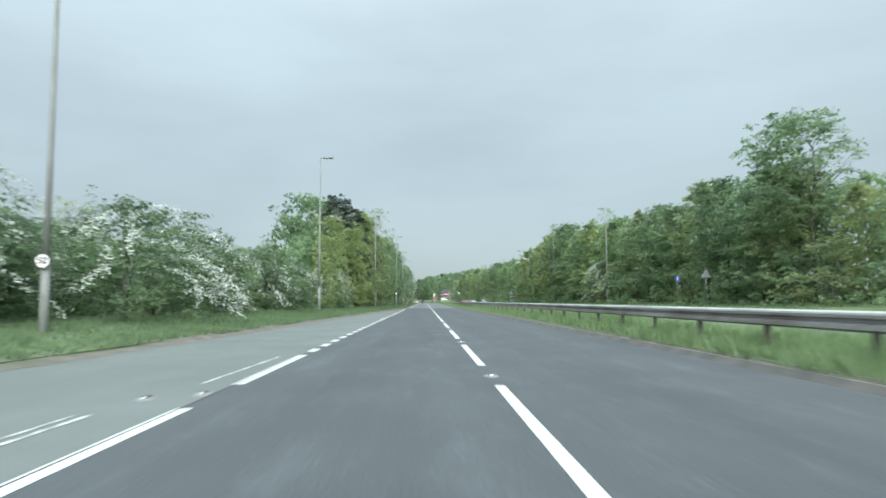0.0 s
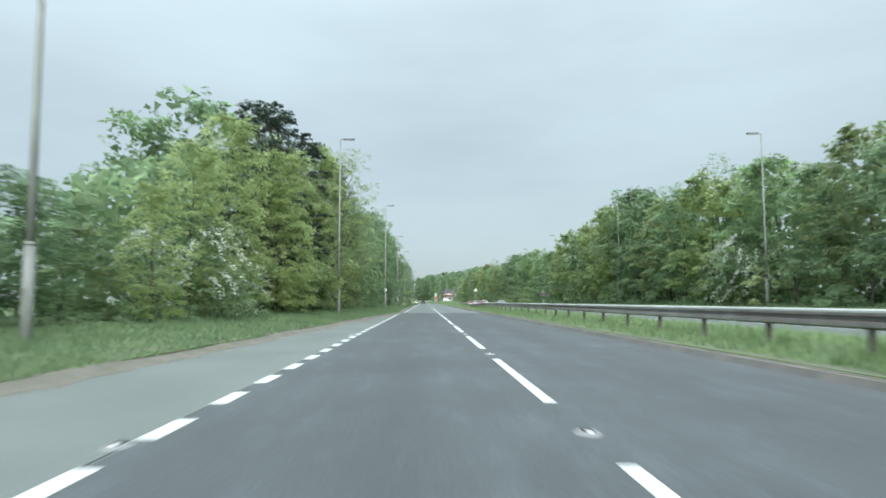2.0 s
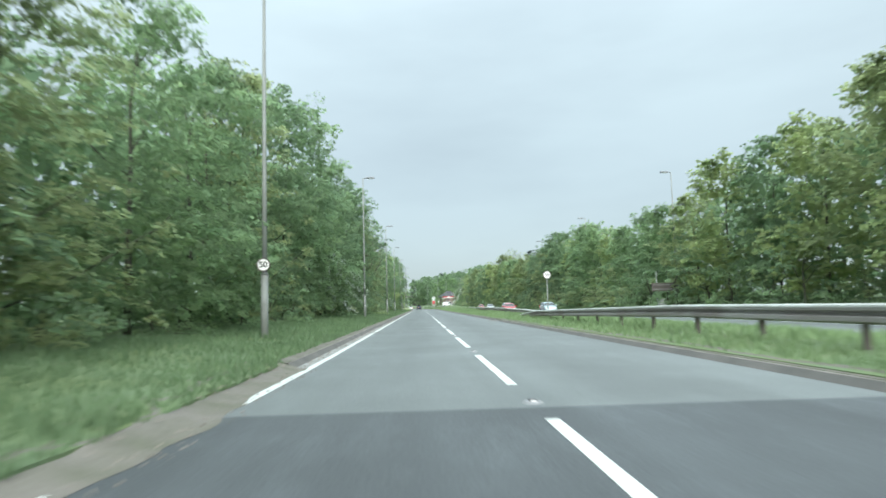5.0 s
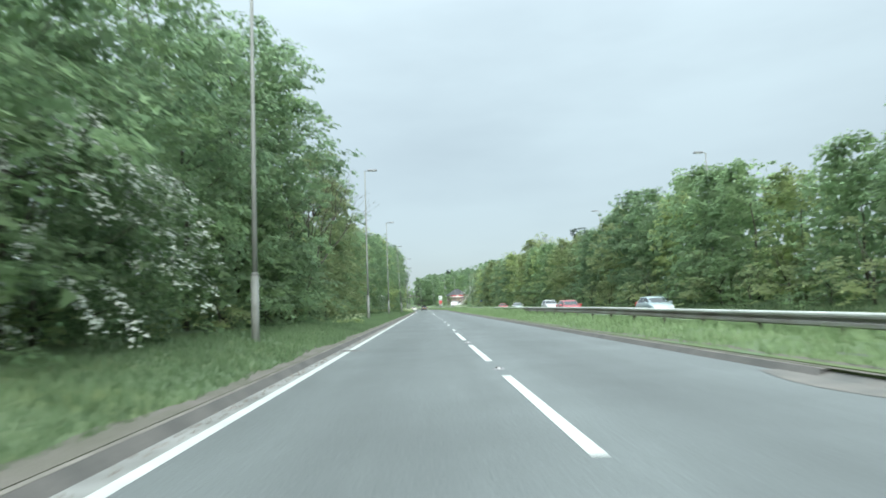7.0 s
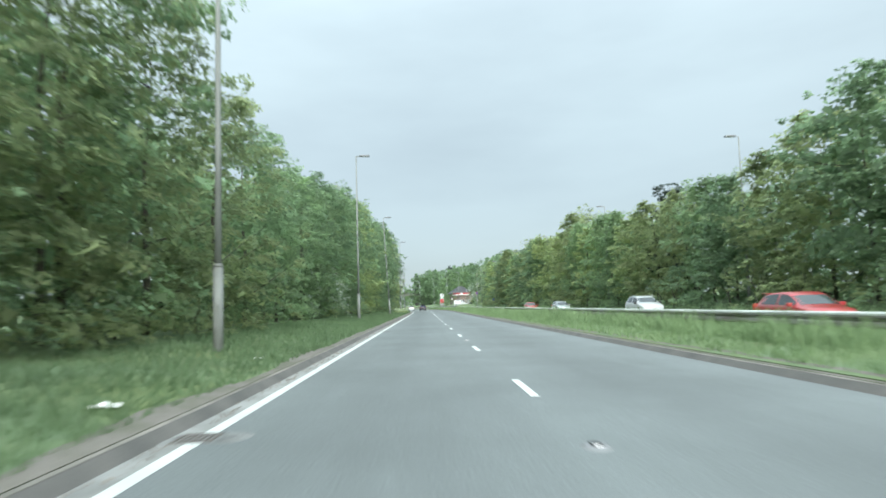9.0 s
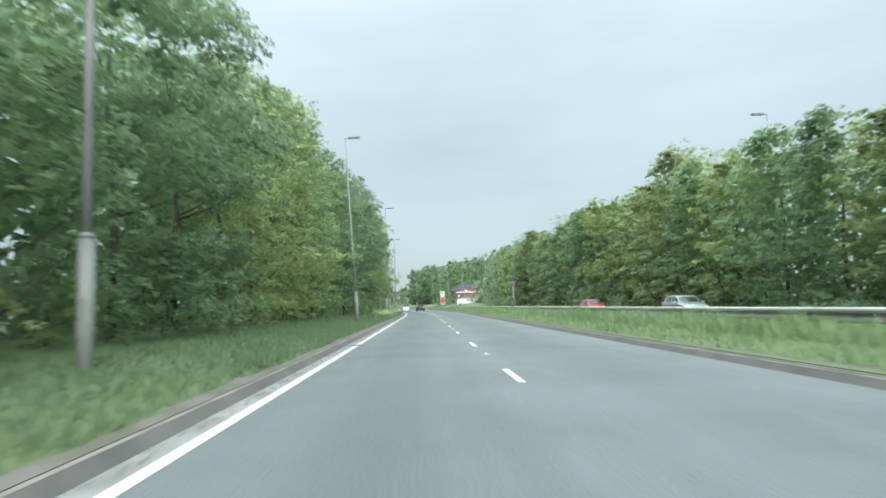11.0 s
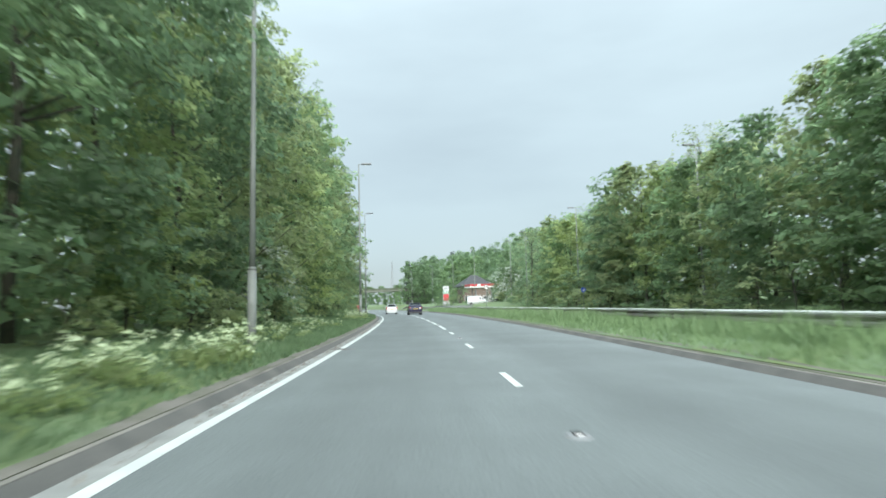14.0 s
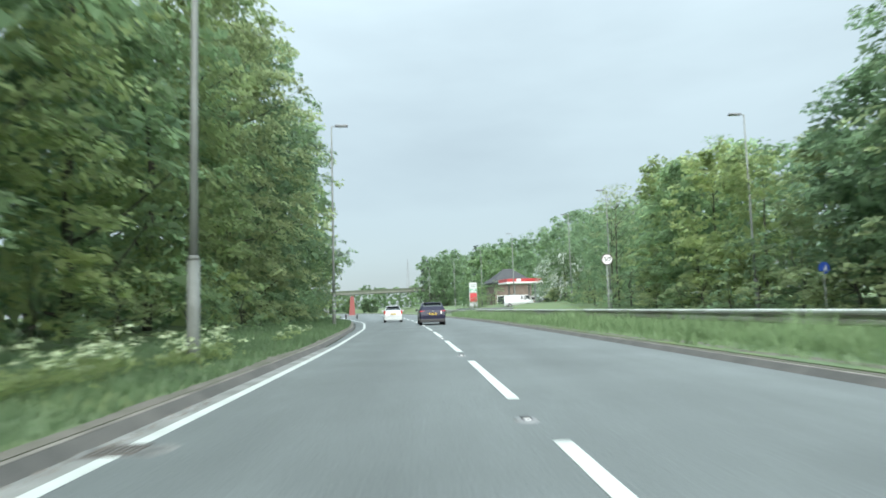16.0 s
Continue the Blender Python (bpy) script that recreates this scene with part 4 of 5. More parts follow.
place(AIRY[1], 24.5, 409, 13.5, 15, 60, 1.1)
place(HAW[0], 25.0, 96, 6.4, 5.5, 30, 0.8)
place(HAW[1], 28.2, 440, 8.8, 5.5, 30, 0.85)
place(HAW[2], 30.5, 446, 8.2, 5.5, 70, 0.9)
for x, y, h in ((26.5, 437, 4.6), (28.4, 434, 4.8), (23.2, 472, 5.2), (21.2, 473, 4.6), (19.6, 474, 3.8), (30.6, 430, 5.0)):
    place(SHRUB[int(y) % 3], x, y, h, 3, 31 * y, 1.1)
for x, y, h in ((16.6, 465, 2.0), (18.0, 465.5, 2.3), (19.6, 466, 2.0), (15.0, 465, 1.6)):
    place(SHRUB[int(x) % 3], x, y, h, 3, 40 * x, 1.0, -0.98)
place(PINE, 25.4, 255.5, 13.6, 15, 70, 1.1)

# woods beyond the filling station, round the bend and past the bridge
def woodland(name, spots, seed, mat, label):
    """Far crowns joined into one mesh of coarse leaves."""
    rng = np.random.default_rng(seed)
    P, N = [], []
    for x, y, h in spots:
        r = h * rng.uniform(0.27, 0.36)
        c, br = clumps(rng, h, r, 0.4, 60, size=0.26)
        idx = np.repeat(np.arange(60), 26)
        d = rng.normal(size=(len(idx), 3))
        d /= np.linalg.norm(d, axis=1, keepdims=True)
        p = c[idx] + d * (br[idx] * rng.uniform(0.6, 1.1, len(idx)))[:, None] * np.array([1, 1, 0.7])
        P.append(p + np.array([bend(y) + x, y, ground_z(y, x)]))
        N.append(d * 0.6 + np.array([0, 0, 0.6]) + rng.normal(size=p.shape) * 0.4)
    tagged(new(name, leaves(name, np.concatenate(P), np.concatenate(N), 0.62, mat, rng, 0.8)), label, "woodland", kind="stuff")


SPOTS = [[], [], []]
for k in range(80):
    y = rnd.uniform(462, 660)
    x = rnd.uniform(36, 95) if k % 5 else rnd.uniform(25, 36)
    if x < 48 and y < 525:
        x += 22
    if bend(y) + x < -8:
        x += 26
    SPOTS[k % 3].append((x, y, min(23.5, rnd.uniform(13, 19) + 0.22 * max(0, x - 30))))
for k in range(44):
    SPOTS[k % 3].append((rnd.uniform(-60, -24), rnd.uniform(420, 660), rnd.uniform(7, 11)))
for k in range(14):
    SPOTS[k % 3].append((rnd.uniform(-16, 20), rnd.uniform(592, 612), rnd.uniform(4.0, 6.0)))
for k in range(56):
    y = 690 + rnd.uniform(0, 60)
    SPOTS[k % 3].append((-120 + 3.4 * k + rnd.uniform(-2, 2) - bend(y) * 0.75, y, rnd.uniform(10, 14)))
for k, (mat, what) in enumerate(((M_LEAF[0], "green"), (M_LEAF[2], "deep green"), (M_LEAF[2], "dark green"))):
    woodland("distant_woodland", SPOTS[k], 300 + k, mat, "distant " + what + " trees on the hillside round the bend")
place(PINE, 52, 590, 25, 15, 0, 0.8)
place(PINE, 30, 585, 20, 15, 0, 0.8)


def thicket(name, f, y0, y1, tall, count, seed, label):
    """Dark tangle of leaves deep inside the belt; tall(y): its height."""
    rng = np.random.default_rng(seed)
    ys = rng.uniform(y0, y1, count)
    u = rng.uniform(0, 1, count)
    p = np.array([(bend(y) + f(y) + rng.uniform(-1.2, 1.2), y, ground_z(y, f(y)) + tall(y) * v) for y, v in zip(ys, u)])
    tagged(new(name, leaves(name, p, rng.normal(size=p.shape), 0.55, M_LEAF[2], rng, 0.75)), label, "undergrowth", kind="stuff")


thicket("undergrowth", lambda y: trees_left(y) - 6.0, 8, 68, lambda y: 3.4, 4500, 403, "dark undergrowth behind the roadside scrub")
thicket("undergrowth", lambda y: trees_left(y) - 5.6, 68, 402, lambda y: 5.0 if 182 < y < 198 else 0.72 * h_left(y), 42000, 401, "dark shaded foliage inside the roadside tree belt")
thicket("undergrowth", lambda y: trees_right(y) + 6.5, 30, 445, lambda y: 0.74 * h_right(y), 38000, 402, "dark shaded foliage inside the far tree belt")


def bare_tree():
    """Several leaning bare stems that fork into fine twigs."""
    rng = random.Random(91)
    root = new("bare_tree")
    tagged(root, "bare grey-brown tree with many forking stems", "tree", WOOD)
    rows = []

    def grow(p, d, length, w, depth):
        q = p + d * length * 0.5 + Vector((rng.uniform(-0.1, 0.1), rng.uniform(-0.1, 0.1), 0)) * length
        e = q + (d + Vector((0, 0, 0.12))).normalized() * length * 0.5
        rows.append(([p, q, e], [w, w * 0.8, w * 0.6], 6 if depth < 2 else 4))
        if depth >= 5:
            return
        for _ in range(3 if depth in (1, 2) else 2):
            nd = (d + Vector((rng.gauss(0, 0.42), rng.gauss(0, 0.42), rng.uniform(-0.05, 0.3)))).normalized()
            grow(e, nd, length * rng.uniform(0.62, 0.82), w * 0.58, depth + 1)

    for k in range(6):
        rows.clear()
        a = 1.05 * k + rng.uniform(-0.4, 0.4)
        grow(Vector((0.35 * math.cos(a), 0.35 * math.sin(a), -0.3)), Vector((0.4 * math.cos(a), 0.4 * math.sin(a), 1)).normalized(), 3.3, 0.115, 0)
        v, f = tubes(rows)
        solid("stem", v, f, M_BARK, root, smooth=True)
    return root


bare = bare_tree()
bare.matrix_basis = pose(-9.9, 188.0, ground_z(188, -9.9), 0, 0, 10)
for ob, poses in PLACED.items():
    for m in poses[1:]:
        copy_thing(ob, m)
    ob.matrix_basis = poses[0]


def grass(name, f0, f1, y0, y1, count, low, high, seed, label, mat=None):
    """Grass blades over a strip between f0(y) and f1(y) from the lane line."""
    rng = np.random.default_rng(seed)
    ys = rng.uniform(y0, y1, count)
    u = rng.uniform(0, 1, count) ** 1.15
    v = np.empty((count, 3, 3), np.float32)
    a = rng.uniform(0, math.pi, count)
    hh = rng.uniform(low, high, count)
    lean = rng.normal(0, 0.35, (count, 2))
    ww = rng.uniform(0.010, 0.026, count) * (hh / low) ** 0.3
    for i in range(count):
        y = ys[i]
        x = f0(y) + (f1(y) - f0(y)) * u[i]
        tall = hh[i] * (0.65 + 0.7 * max(0, 0.5 + noise.noise((x * 0.6, y * 0.6, seed))))
        z = ground_z(y, x) - 0.02
        bx = bend(y) + x
        dx, dy = math.cos(a[i]) * ww[i], math.sin(a[i]) * ww[i]
        v[i] = ((bx - dx, y - dy, z), (bx + dx, y + dy, z), (bx + lean[i, 0] * tall, y + lean[i, 1] * tall, z + tall))
    me = bpy.data.meshes.new(name)
    me.vertices.add(3 * count)
    me.vertices.foreach_set("co", v.ravel())
    me.loops.add(3 * count)
    me.loops.foreach_set("vertex_index", np.arange(3 * count, dtype=np.int32))
    me.polygons.add(count)
    me.polygons.foreach_set("loop_start", np.arange(0, 3 * count, 3, dtype=np.int32))
    me.polygons.foreach_set("loop_total", np.full(count, 3, dtype=np.int32))
    me.materials.append(mat or M_GRASS)
    me.update(calc_edges=True)
    tagged(new(name, me), label, "grass", kind="stuff")


grass("verge_grass", lambda y: edge_left(y) - 0.3 - (0.35 * dirt_left(y) if y > 118 else -0.12), lambda y: trees_left(y) - 1.2, 8, 400, 180000, 0.08, 0.22, 1, "uneven green grass of the roadside verge")
grass("reserve_grass", lambda y: kerb_right(y) + 0.34, lambda y: 10.3, 8, 410, 150000, 0.12, 0.27, 2, "rough green grass of the central reserve", M_GRASS_PALE)
grass("tall_reserve_grass", lambda y: 5.4, lambda y: 8.6, 196, 410, 60000, 0.30, 0.58, 4, "tall seeding grass around the safety barrier", M_GRASS_PALE)
grass("tall_reserve_grass", lambda y: 5.0, lambda y: 8.0, 6, 54, 14000, 0.22, 0.42, 6, "long pale grass under the safety barrier", M_GRASS_PALE)
grass("far_verge_grass", lambda y: FAR_OUT + 0.4, lambda y: trees_right(y) + 1.0, 40, 400, 26000, 0.25, 0.5, 3, "rough grass before the opposite trees")


def gravel(name, f0, f1, y0, y1, count, seed, label):
    """Loose grit and small stones over a strip."""
    rng = random.Random(seed)
    V, F = [], []
    for _ in range(count):
        y = rng.uniform(y0, y1)
        x = f0(y) + (f1(y) - f0(y)) * rng.random()
        r = rng.uniform(0.008, 0.03)
        z = (ground_z(y, x) if x < edge_left(y) else 0.0) + 0.012
        a, b = rng.uniform(0, 6.28), len(V)
        V += [(bend(y) + x + r * math.cos(a + 2.1 * i), y + r * math.sin(a + 2.1 * i), z - 0.006) for i in range(3)] + [(bend(y) + x, y, z + r * 0.8)]
        F += [(b, b + 1, b + 3), (b + 1, b + 2, b + 3), (b + 2, b, b + 3)]
    tagged(solid(name, V, F, M_GRIT), label, "gravel", kind="stuff")


gravel("verge_grit", lambda y: edge_left(y) - 0.9, lambda y: edge_left(y) + 0.55, 20, 118, 2600, 21, "loose stones and grit on the dirt strip")
gravel("channel_grit", lambda y: edge_left(y) + 0.01, lambda y: edge_left(y) + 0.2, 118, 340, 2200, 22, "grit gathered in the channel beside the kerb")


# ---------- vehicles ----------
def car(name, label, colour, length, width, height, kind="hatch", plate_y=True, rails=False, group="cars on the road"):
    """A car that faces +y, its wheels on z = 0. Body, glass, lamps, plates, mirrors and wheels are parts."""
    root = new(name)
    tagged(root, label, "van" if kind == "van" else "car", group)
    hw, L, H = width / 2, length, height
    # from tail to nose: share of length, top height, roof half width, belt height, belt half width
    if kind == "suv":
        rows = [(0, 0.42, 0.90, 0.40, 0.90), (0.004, 0.60, 0.92, 0.56, 0.95), (0.02, 0.66, 0.90, 0.62, 0.985), (0.05, 0.80, 0.80, 0.66, 0.99), (0.10, 0.955, 0.74, 0.665, 1.0), (0.18, 0.985, 0.745, 0.66, 1.0), (0.36, 1.0, 0.75, 0.645, 1.0), (0.50, 0.985, 0.75, 0.635, 1.0), (0.58, 0.93, 0.75, 0.63, 1.0), (0.735, 0.665, 0.84, 0.62, 0.99), (0.86, 0.615, 0.83, 0.565, 0.97), (0.95, 0.55, 0.78, 0.50, 0.90), (0.99, 0.44, 0.72, 0.40, 0.80), (1.0, 0.34, 0.66, 0.30, 0.72)]
        cut = dict(rear=(0.052, 0.096), side=(0.13, 0.66), front=(0.59, 0.725))
    elif kind == "van":
        rows = [(0, 0.36, 0.93, 0.34, 0.95), (0.004, 0.92, 0.86, 0.52, 1.0), (0.03, 0.985, 0.86, 0.55, 1.0), (0.3, 1.0, 0.87, 0.55, 1.0), (0.6, 0.99, 0.87, 0.55, 1.0), (0.68, 0.95, 0.86, 0.55, 1.0), (0.82, 0.60, 0.86, 0.54, 0.99), (0.94, 0.52, 0.80, 0.47, 0.94), (0.99, 0.40, 0.74, 0.36, 0.85), (1.0, 0.28, 0.70, 0.24, 0.80)]
        cut = dict(rear=(0.006, 0.02), side=(0.55, 0.75), front=(0.69, 0.81))
    else:
        rows = [(0, 0.40, 0.86, 0.38, 0.88), (0.005, 0.58, 0.90, 0.55, 0.94), (0.03, 0.66, 0.86, 0.61, 0.98), (0.09, 0.84, 0.78, 0.64, 0.99), (0.15, 0.95, 0.735, 0.645, 1.0), (0.25, 0.985, 0.74, 0.64, 1.0), (0.42, 1.0, 0.745, 0.63, 1.0), (0.52, 0.985, 0.745, 0.625, 1.0), (0.60, 0.92, 0.75, 0.62, 1.0), (0.76, 0.655, 0.83, 0.61, 0.99), (0.88, 0.60, 0.82, 0.55, 0.96), (0.96, 0.52, 0.76, 0.47, 0.88), (0.995, 0.40, 0.70, 0.36, 0.76), (1.0, 0.30, 0.64, 0.27, 0.70)]
        cut = dict(rear=(0.05, 0.14), side=(0.16, 0.69), front=(0.61, 0.75))
    low = 0.135 * H if kind != "van" else 0.12 * H

    def ring(s):
        cols = [np.interp(s, [r[0] for r in rows], [r[k] for r in rows]) for k in range(1, 5)]
        top, rw, belt, bw = cols[0] * H, cols[1] * hw, cols[2] * H, cols[3] * hw
        lw = min(bw, hw) * 0.93
        return [(lw * 0.8, low - 0.03), (lw, low + 0.02), (bw, low + (belt - low) * 0.45), (bw, belt - 0.04), (bw - 0.02, belt), (rw, top - 0.05), (rw * 0.82, top - 0.008), (0.0, top)]

    def at(s, v, out=0.0):
        """A point of the right-hand skin: v runs from 0 at the sill to 7 at the middle of the roof."""
        a = ring(s)
        i = min(6, int(v))
        x, z = (a[i][j] * (1 - (v - i)) + a[i + 1][j] * (v - i) for j in (0, 1))
        y = L * (s - 0.5)
        p = Vector((x, y, z))
        if out:
            e = 0.004
            du = Vector((0, L * e, 0)) + (Vector((ring(min(1, s + e))[i][0], 0, ring(min(1, s + e))[i][1])) - Vector((a[i][0], 0, a[i][1])))
            dv = Vector((a[i + 1][0] - a[i][0], 0, a[i + 1][1] - a[i][1]))
            p += dv.cross(du).normalized() * -out if dv.cross(du).dot(Vector((x, 0, z - H * 0.4))) < 0 else dv.cross(du).normalized() * out
        return p

    ss = sorted(set([r[0] for r in rows] + [0.3, 0.45, 0.66, 0.8]))
    verts, faces, n = [], [], 15
    for s in ss:
        a = ring(s)
        pts = [(x, z) for x, z in a] + [(-x, z) for x, z in reversed(a[:-1])]
        verts += [(x, L * (s - 0.5), z) for x, z in pts]
    for i in range(len(ss) - 1):
        for j in range(n):
            faces.append((i * n + j, (i + 1) * n + j, (i + 1) * n + (j + 1) % n, i * n + (j + 1) % n))
    faces += [tuple(range(n)), tuple(reversed(range((len(ss) - 1) * n, len(ss) * n)))]
    body = solid("body", verts, faces, colour, root, smooth=False)
    body.data.polygons.foreach_set("use_smooth", [len(p.vertices) == 4 for p in body.data.polygons])

    def patch(pname, s0, s1, v0, v1, mat, mirror, lab="", ns=8, nv=4, out=0.006):
        V, F = [], []
        for sg in (1, -1) if mirror else (1,):
            base = len(V)
            span = [v0 + (v1 - v0) * j / nv for j in range(nv + 1)]
            for i in range(ns + 1):
                s = s0 + (s1 - s0) * i / ns
                row = [at(s, v, out) for v in span]
                V += [(p.x * sg, p.y, p.z) for p in row]
            m = nv + 1
            for i in range(ns):
                for j in range(nv):
                    q = (base + i * m + j, base + i * m + j + 1, base + (i + 1) * m + j + 1, base + (i + 1) * m + j)
                    F.append(q if sg == -1 else tuple(reversed(q)))
        return solid(pname, V, F, mat, root, lab, True)

    patch("rear_window", *cut["rear"], 5.3, 7.0, M_GLASS, True, "dark tinted rear window")
    patch("windscreen", *cut["front"], 5.25, 7.0, M_GLASS, True)
    a, b = cut["side"]
    mid = (a + b) / 2
    for k, (s0, s1) in enumerate(((a, mid - 0.012), (mid + 0.012, b))):
        for sg in (1, -1):
            ob = patch("side_window", s0, s1, 4.12, 4.93, M_GLASS, False)
            if sg == -1:
                ob.scale.x = -1
    bm = bmesh.new()
    box(bm, -hw * 0.97, -L / 2 - 0.03, low - 0.02, hw * 0.97, -L / 2 + 0.25, low + 0.22 * H * 0.62, bevel=0.05)
    part("rear_bumper", bm, M_TRIM if kind == "suv" else colour, root, "black lower bumper" if kind == "suv" else "")
    bm = bmesh.new()
    box(bm, -hw * 0.8, L / 2 - 0.22, low - 0.02, hw * 0.8, L / 2 + 0.02, low + 0.14, bevel=0.05)
    part("front_bumper", bm, M_TRIM, root, "dark lower grille")
    zl = 0.60 * H if kind != "van" else 0.45 * H
    for sg in (1, -1):
        bm = bmesh.new()
        if kind == "suv":
            box(bm, min(sg * hw * 0.60, sg * hw * 0.99), -L / 2 + 0.03, zl - 0.035, max(sg * hw * 0.60, sg * hw * 0.99), -L / 2 + 0.20, zl + 0.05, bevel=0.03)
        else:
            box(bm, min(sg * hw * 0.82, sg * hw * 0.99), -L / 2 + 0.01, zl - 0.20, max(sg * hw * 0.82, sg * hw * 0.99), -L / 2 + 0.20, zl + 0.16, bevel=0.03)
        part("tail_lamp", bm, M_TAIL, root, "red tail lamp")
        bm = bmesh.new()
        box(bm, min(sg * hw * 0.5, sg * hw * 0.86), L / 2 - 0.30, 0.45 * H - 0.06, max(sg * hw * 0.5, sg * hw * 0.86), L / 2 - 0.07, 0.45 * H + 0.05, bevel=0.03)
        part("headlamp", bm, M_HEAD, root, "clear headlamp")
        bm = bmesh.new()
        my = L * (0.68 - 0.5)
        box(bm, min(sg * hw * 0.98, sg * (hw + 0.19)), my - 0.06, 0.62 * H, max(sg * hw * 0.98, sg * (hw + 0.19)), my + 0.07, 0.62 * H + 0.15, bevel=0.03)
        part("door_mirror", bm, M_TRIM if kind != "hatch" else colour, root)
        if rails:
            v, f = tube([(sg * hw * 0.66, -L * 0.33, H - 0.03), (sg * hw * 0.67, -L * 0.27, H + 0.035), (sg * hw * 0.67, 0.0, H + 0.045), (sg * hw * 0.67, L * 0.08, H - 0.02)], [0.016] * 4, 6)
            solid("roof_rail", v, f, M_STEEL, root, "silver roof rail", True)
    bm = bmesh.new()
    box(bm, -hw * 0.68, -L / 2 + 0.10 * L - 0.16, 0.955 * H, hw * 0.68, -L / 2 + 0.10 * L + 0.22, 0.975 * H, bevel=0.012)
    part("roof_spoiler", bm, colour, root)
    zp = 0.49 * H
    plate = part("number_plate", boxes((-0.26, -L / 2 - 0.028, zp - 0.055, 0.26, -L / 2 + 0.03, zp + 0.055), bevel=0.006), M_PLATE_Y if plate_y else M_WHITE, root, "yellow rear number plate")
    chars = boxes((-0.21, -L / 2 - 0.031, zp - 0.035, -0.03, -L / 2 - 0.027, zp + 0.035), (0.03, -L / 2 - 0.031, zp - 0.035, 0.21, -L / 2 - 0.027, zp + 0.035))
    part("dark_bars", chars, M_BLACK, plate)
    part("front_plate", boxes((-0.26, L / 2 - 0.02, low + 0.1, 0.26, L / 2 + 0.03, low + 0.2), bevel=0.006), M_WHITE, root, "white front number plate")
    rad = 0.205 * H if kind != "van" else 0.155 * H
    for s in (0.185, 0.80):
        for sg in (1, -1):
            c = Vector((sg * (hw - 0.10), L * (s - 0.5), rad))
            bm = bmesh.new()
            turn = Matrix.Translation(c) @ Matrix.Rotation(math.pi / 2, 4, "Y")
            bmesh.ops.create_cone(bm, cap_ends=True, segments=24, radius1=rad, radius2=rad, depth=0.225, matrix=turn)
            bmesh.ops.bevel(bm, geom=[e for e in bm.edges if e.calc_face_angle(0) > 1], offset=0.03, segments=2, affect="EDGES")
            wheel = part("wheel", bm, M_TYRE, root, "black rubber tyre", True)
            bm = bmesh.new()
            hub = Matrix.Translation(c + Vector((sg * 0.105, 0, 0))) @ Matrix.Rotation(math.pi / 2, 4, "Y")
            bmesh.ops.create_cone(bm, cap_ends=True, segments=20, radius1=rad * 0.2, radius2=rad * 0.16, depth=0.03, matrix=hub)
            for k in range(5):
                spoke = hub @ Matrix.Rotation(2 * math.pi * k / 5, 4, "Z") @ Matrix.Translation((rad * 0.36, 0, 0)) @ Matrix.Diagonal((rad * 0.6, rad * 0.17, 0.024, 1))
                r = bmesh.ops.create_cube(bm, size=1)
                bmesh.ops.transform(bm, matrix=spoke, verts=r["verts"])
            part("rim", bm, M_RIM, wheel, "silver alloy rim")
            bm = bmesh.new()
            arch = Matrix.Translation((sg * (hw - 0.02), c.y, rad + 0.02)) @ Matrix.Rotation(math.pi / 2, 4, "Y")
            bmesh.ops.create_cone(bm, cap_ends=True, segments=24, radius1=rad * 1.14, radius2=rad * 1.14, depth=0.05, matrix=arch)
            part("wheel_arch", bm, M_TRIM, root, "black wheel arch")
    return root


def drive(ob, x, y, toward=True, z=0.0):
    """x from the lane line; toward: facing away from the viewer's start."""
    ob.matrix_basis = pose(bend(y) + x, y, z, 0, 0, heading(y) + (0 if toward else 180))


P_NAVY = paint("paint_navy", (0.010, 0.010, 0.032), 0.0)
for key, value in (("Coat Weight", 0.3), ("Coat Roughness", 0.04), ("Roughness", 0.5), ("Specular IOR Level", 0.2)):
    P_NAVY.node_tree.nodes["Principled BSDF"].inputs[key].default_value = value
P_WHITE = paint("paint_white", (0.46, 0.48, 0.48), 0.0)
P_SILVER = paint("paint_silver", (0.40, 0.42, 0.43), 0.6)
P_RED = paint("paint_red", (0.36, 0.035, 0.04))
P_DARK = paint("paint_dark", (0.045, 0.05, 0.055))
P_PALE = paint("paint_pale_blue", (0.38, 0.47, 0.50), 0.3)
suv = car("suv_car", "dark navy blue family SUV with silver roof rails", P_NAVY, 4.38, 1.81, 1.59, "suv", True, True)
drive(suv, 0.75, 379)
part("badge", boxes((-0.06, -2.225, 0.93, 0.06, -2.185, 1.0), bevel=0.012), M_STEEL, suv, "round silver badge")
part("sticker", boxes((0.55, -2.215, 0.78, 0.63, -2.17, 0.95), bevel=0.01), M_WHITE, suv, "small white sticker")
drive(car("hatchback_car", "small white hatchback car driving in the lane", P_WHITE, 3.75, 1.68, 1.54, "hatch"), -1.9, 393)
ONCOMING = [
    ("hatchback_car", "red hatchback car on the opposite carriageway", P_RED, 4.3, 1.8, 1.47, "hatch", 12.9, 210.4),
    ("suv_car", "white SUV on the opposite carriageway", P_WHITE, 4.5, 1.85, 1.65, "suv", 16.4, 239),
    ("hatchback_car", "silver hatchback on the opposite carriageway", P_SILVER, 4.2, 1.78, 1.48, "hatch", 16.4, 272),
    ("hatchback_car", "bright red hatchback on the opposite carriageway", P_RED, 4.1, 1.78, 1.47, "hatch", 16.4, 296.5),
    ("hatchback_car", "pale silver-blue hatchback on the opposite carriageway", P_PALE, 4.2, 1.78, 1.48, "hatch", 16.4, 195.8),
]
for name, label, mat, l, w, h, kind, x, y in ONCOMING:
    drive(car(name, label, mat, l, w, h, kind, False, kind == "suv", "oncoming cars"), x, y, False, FAR_Z)


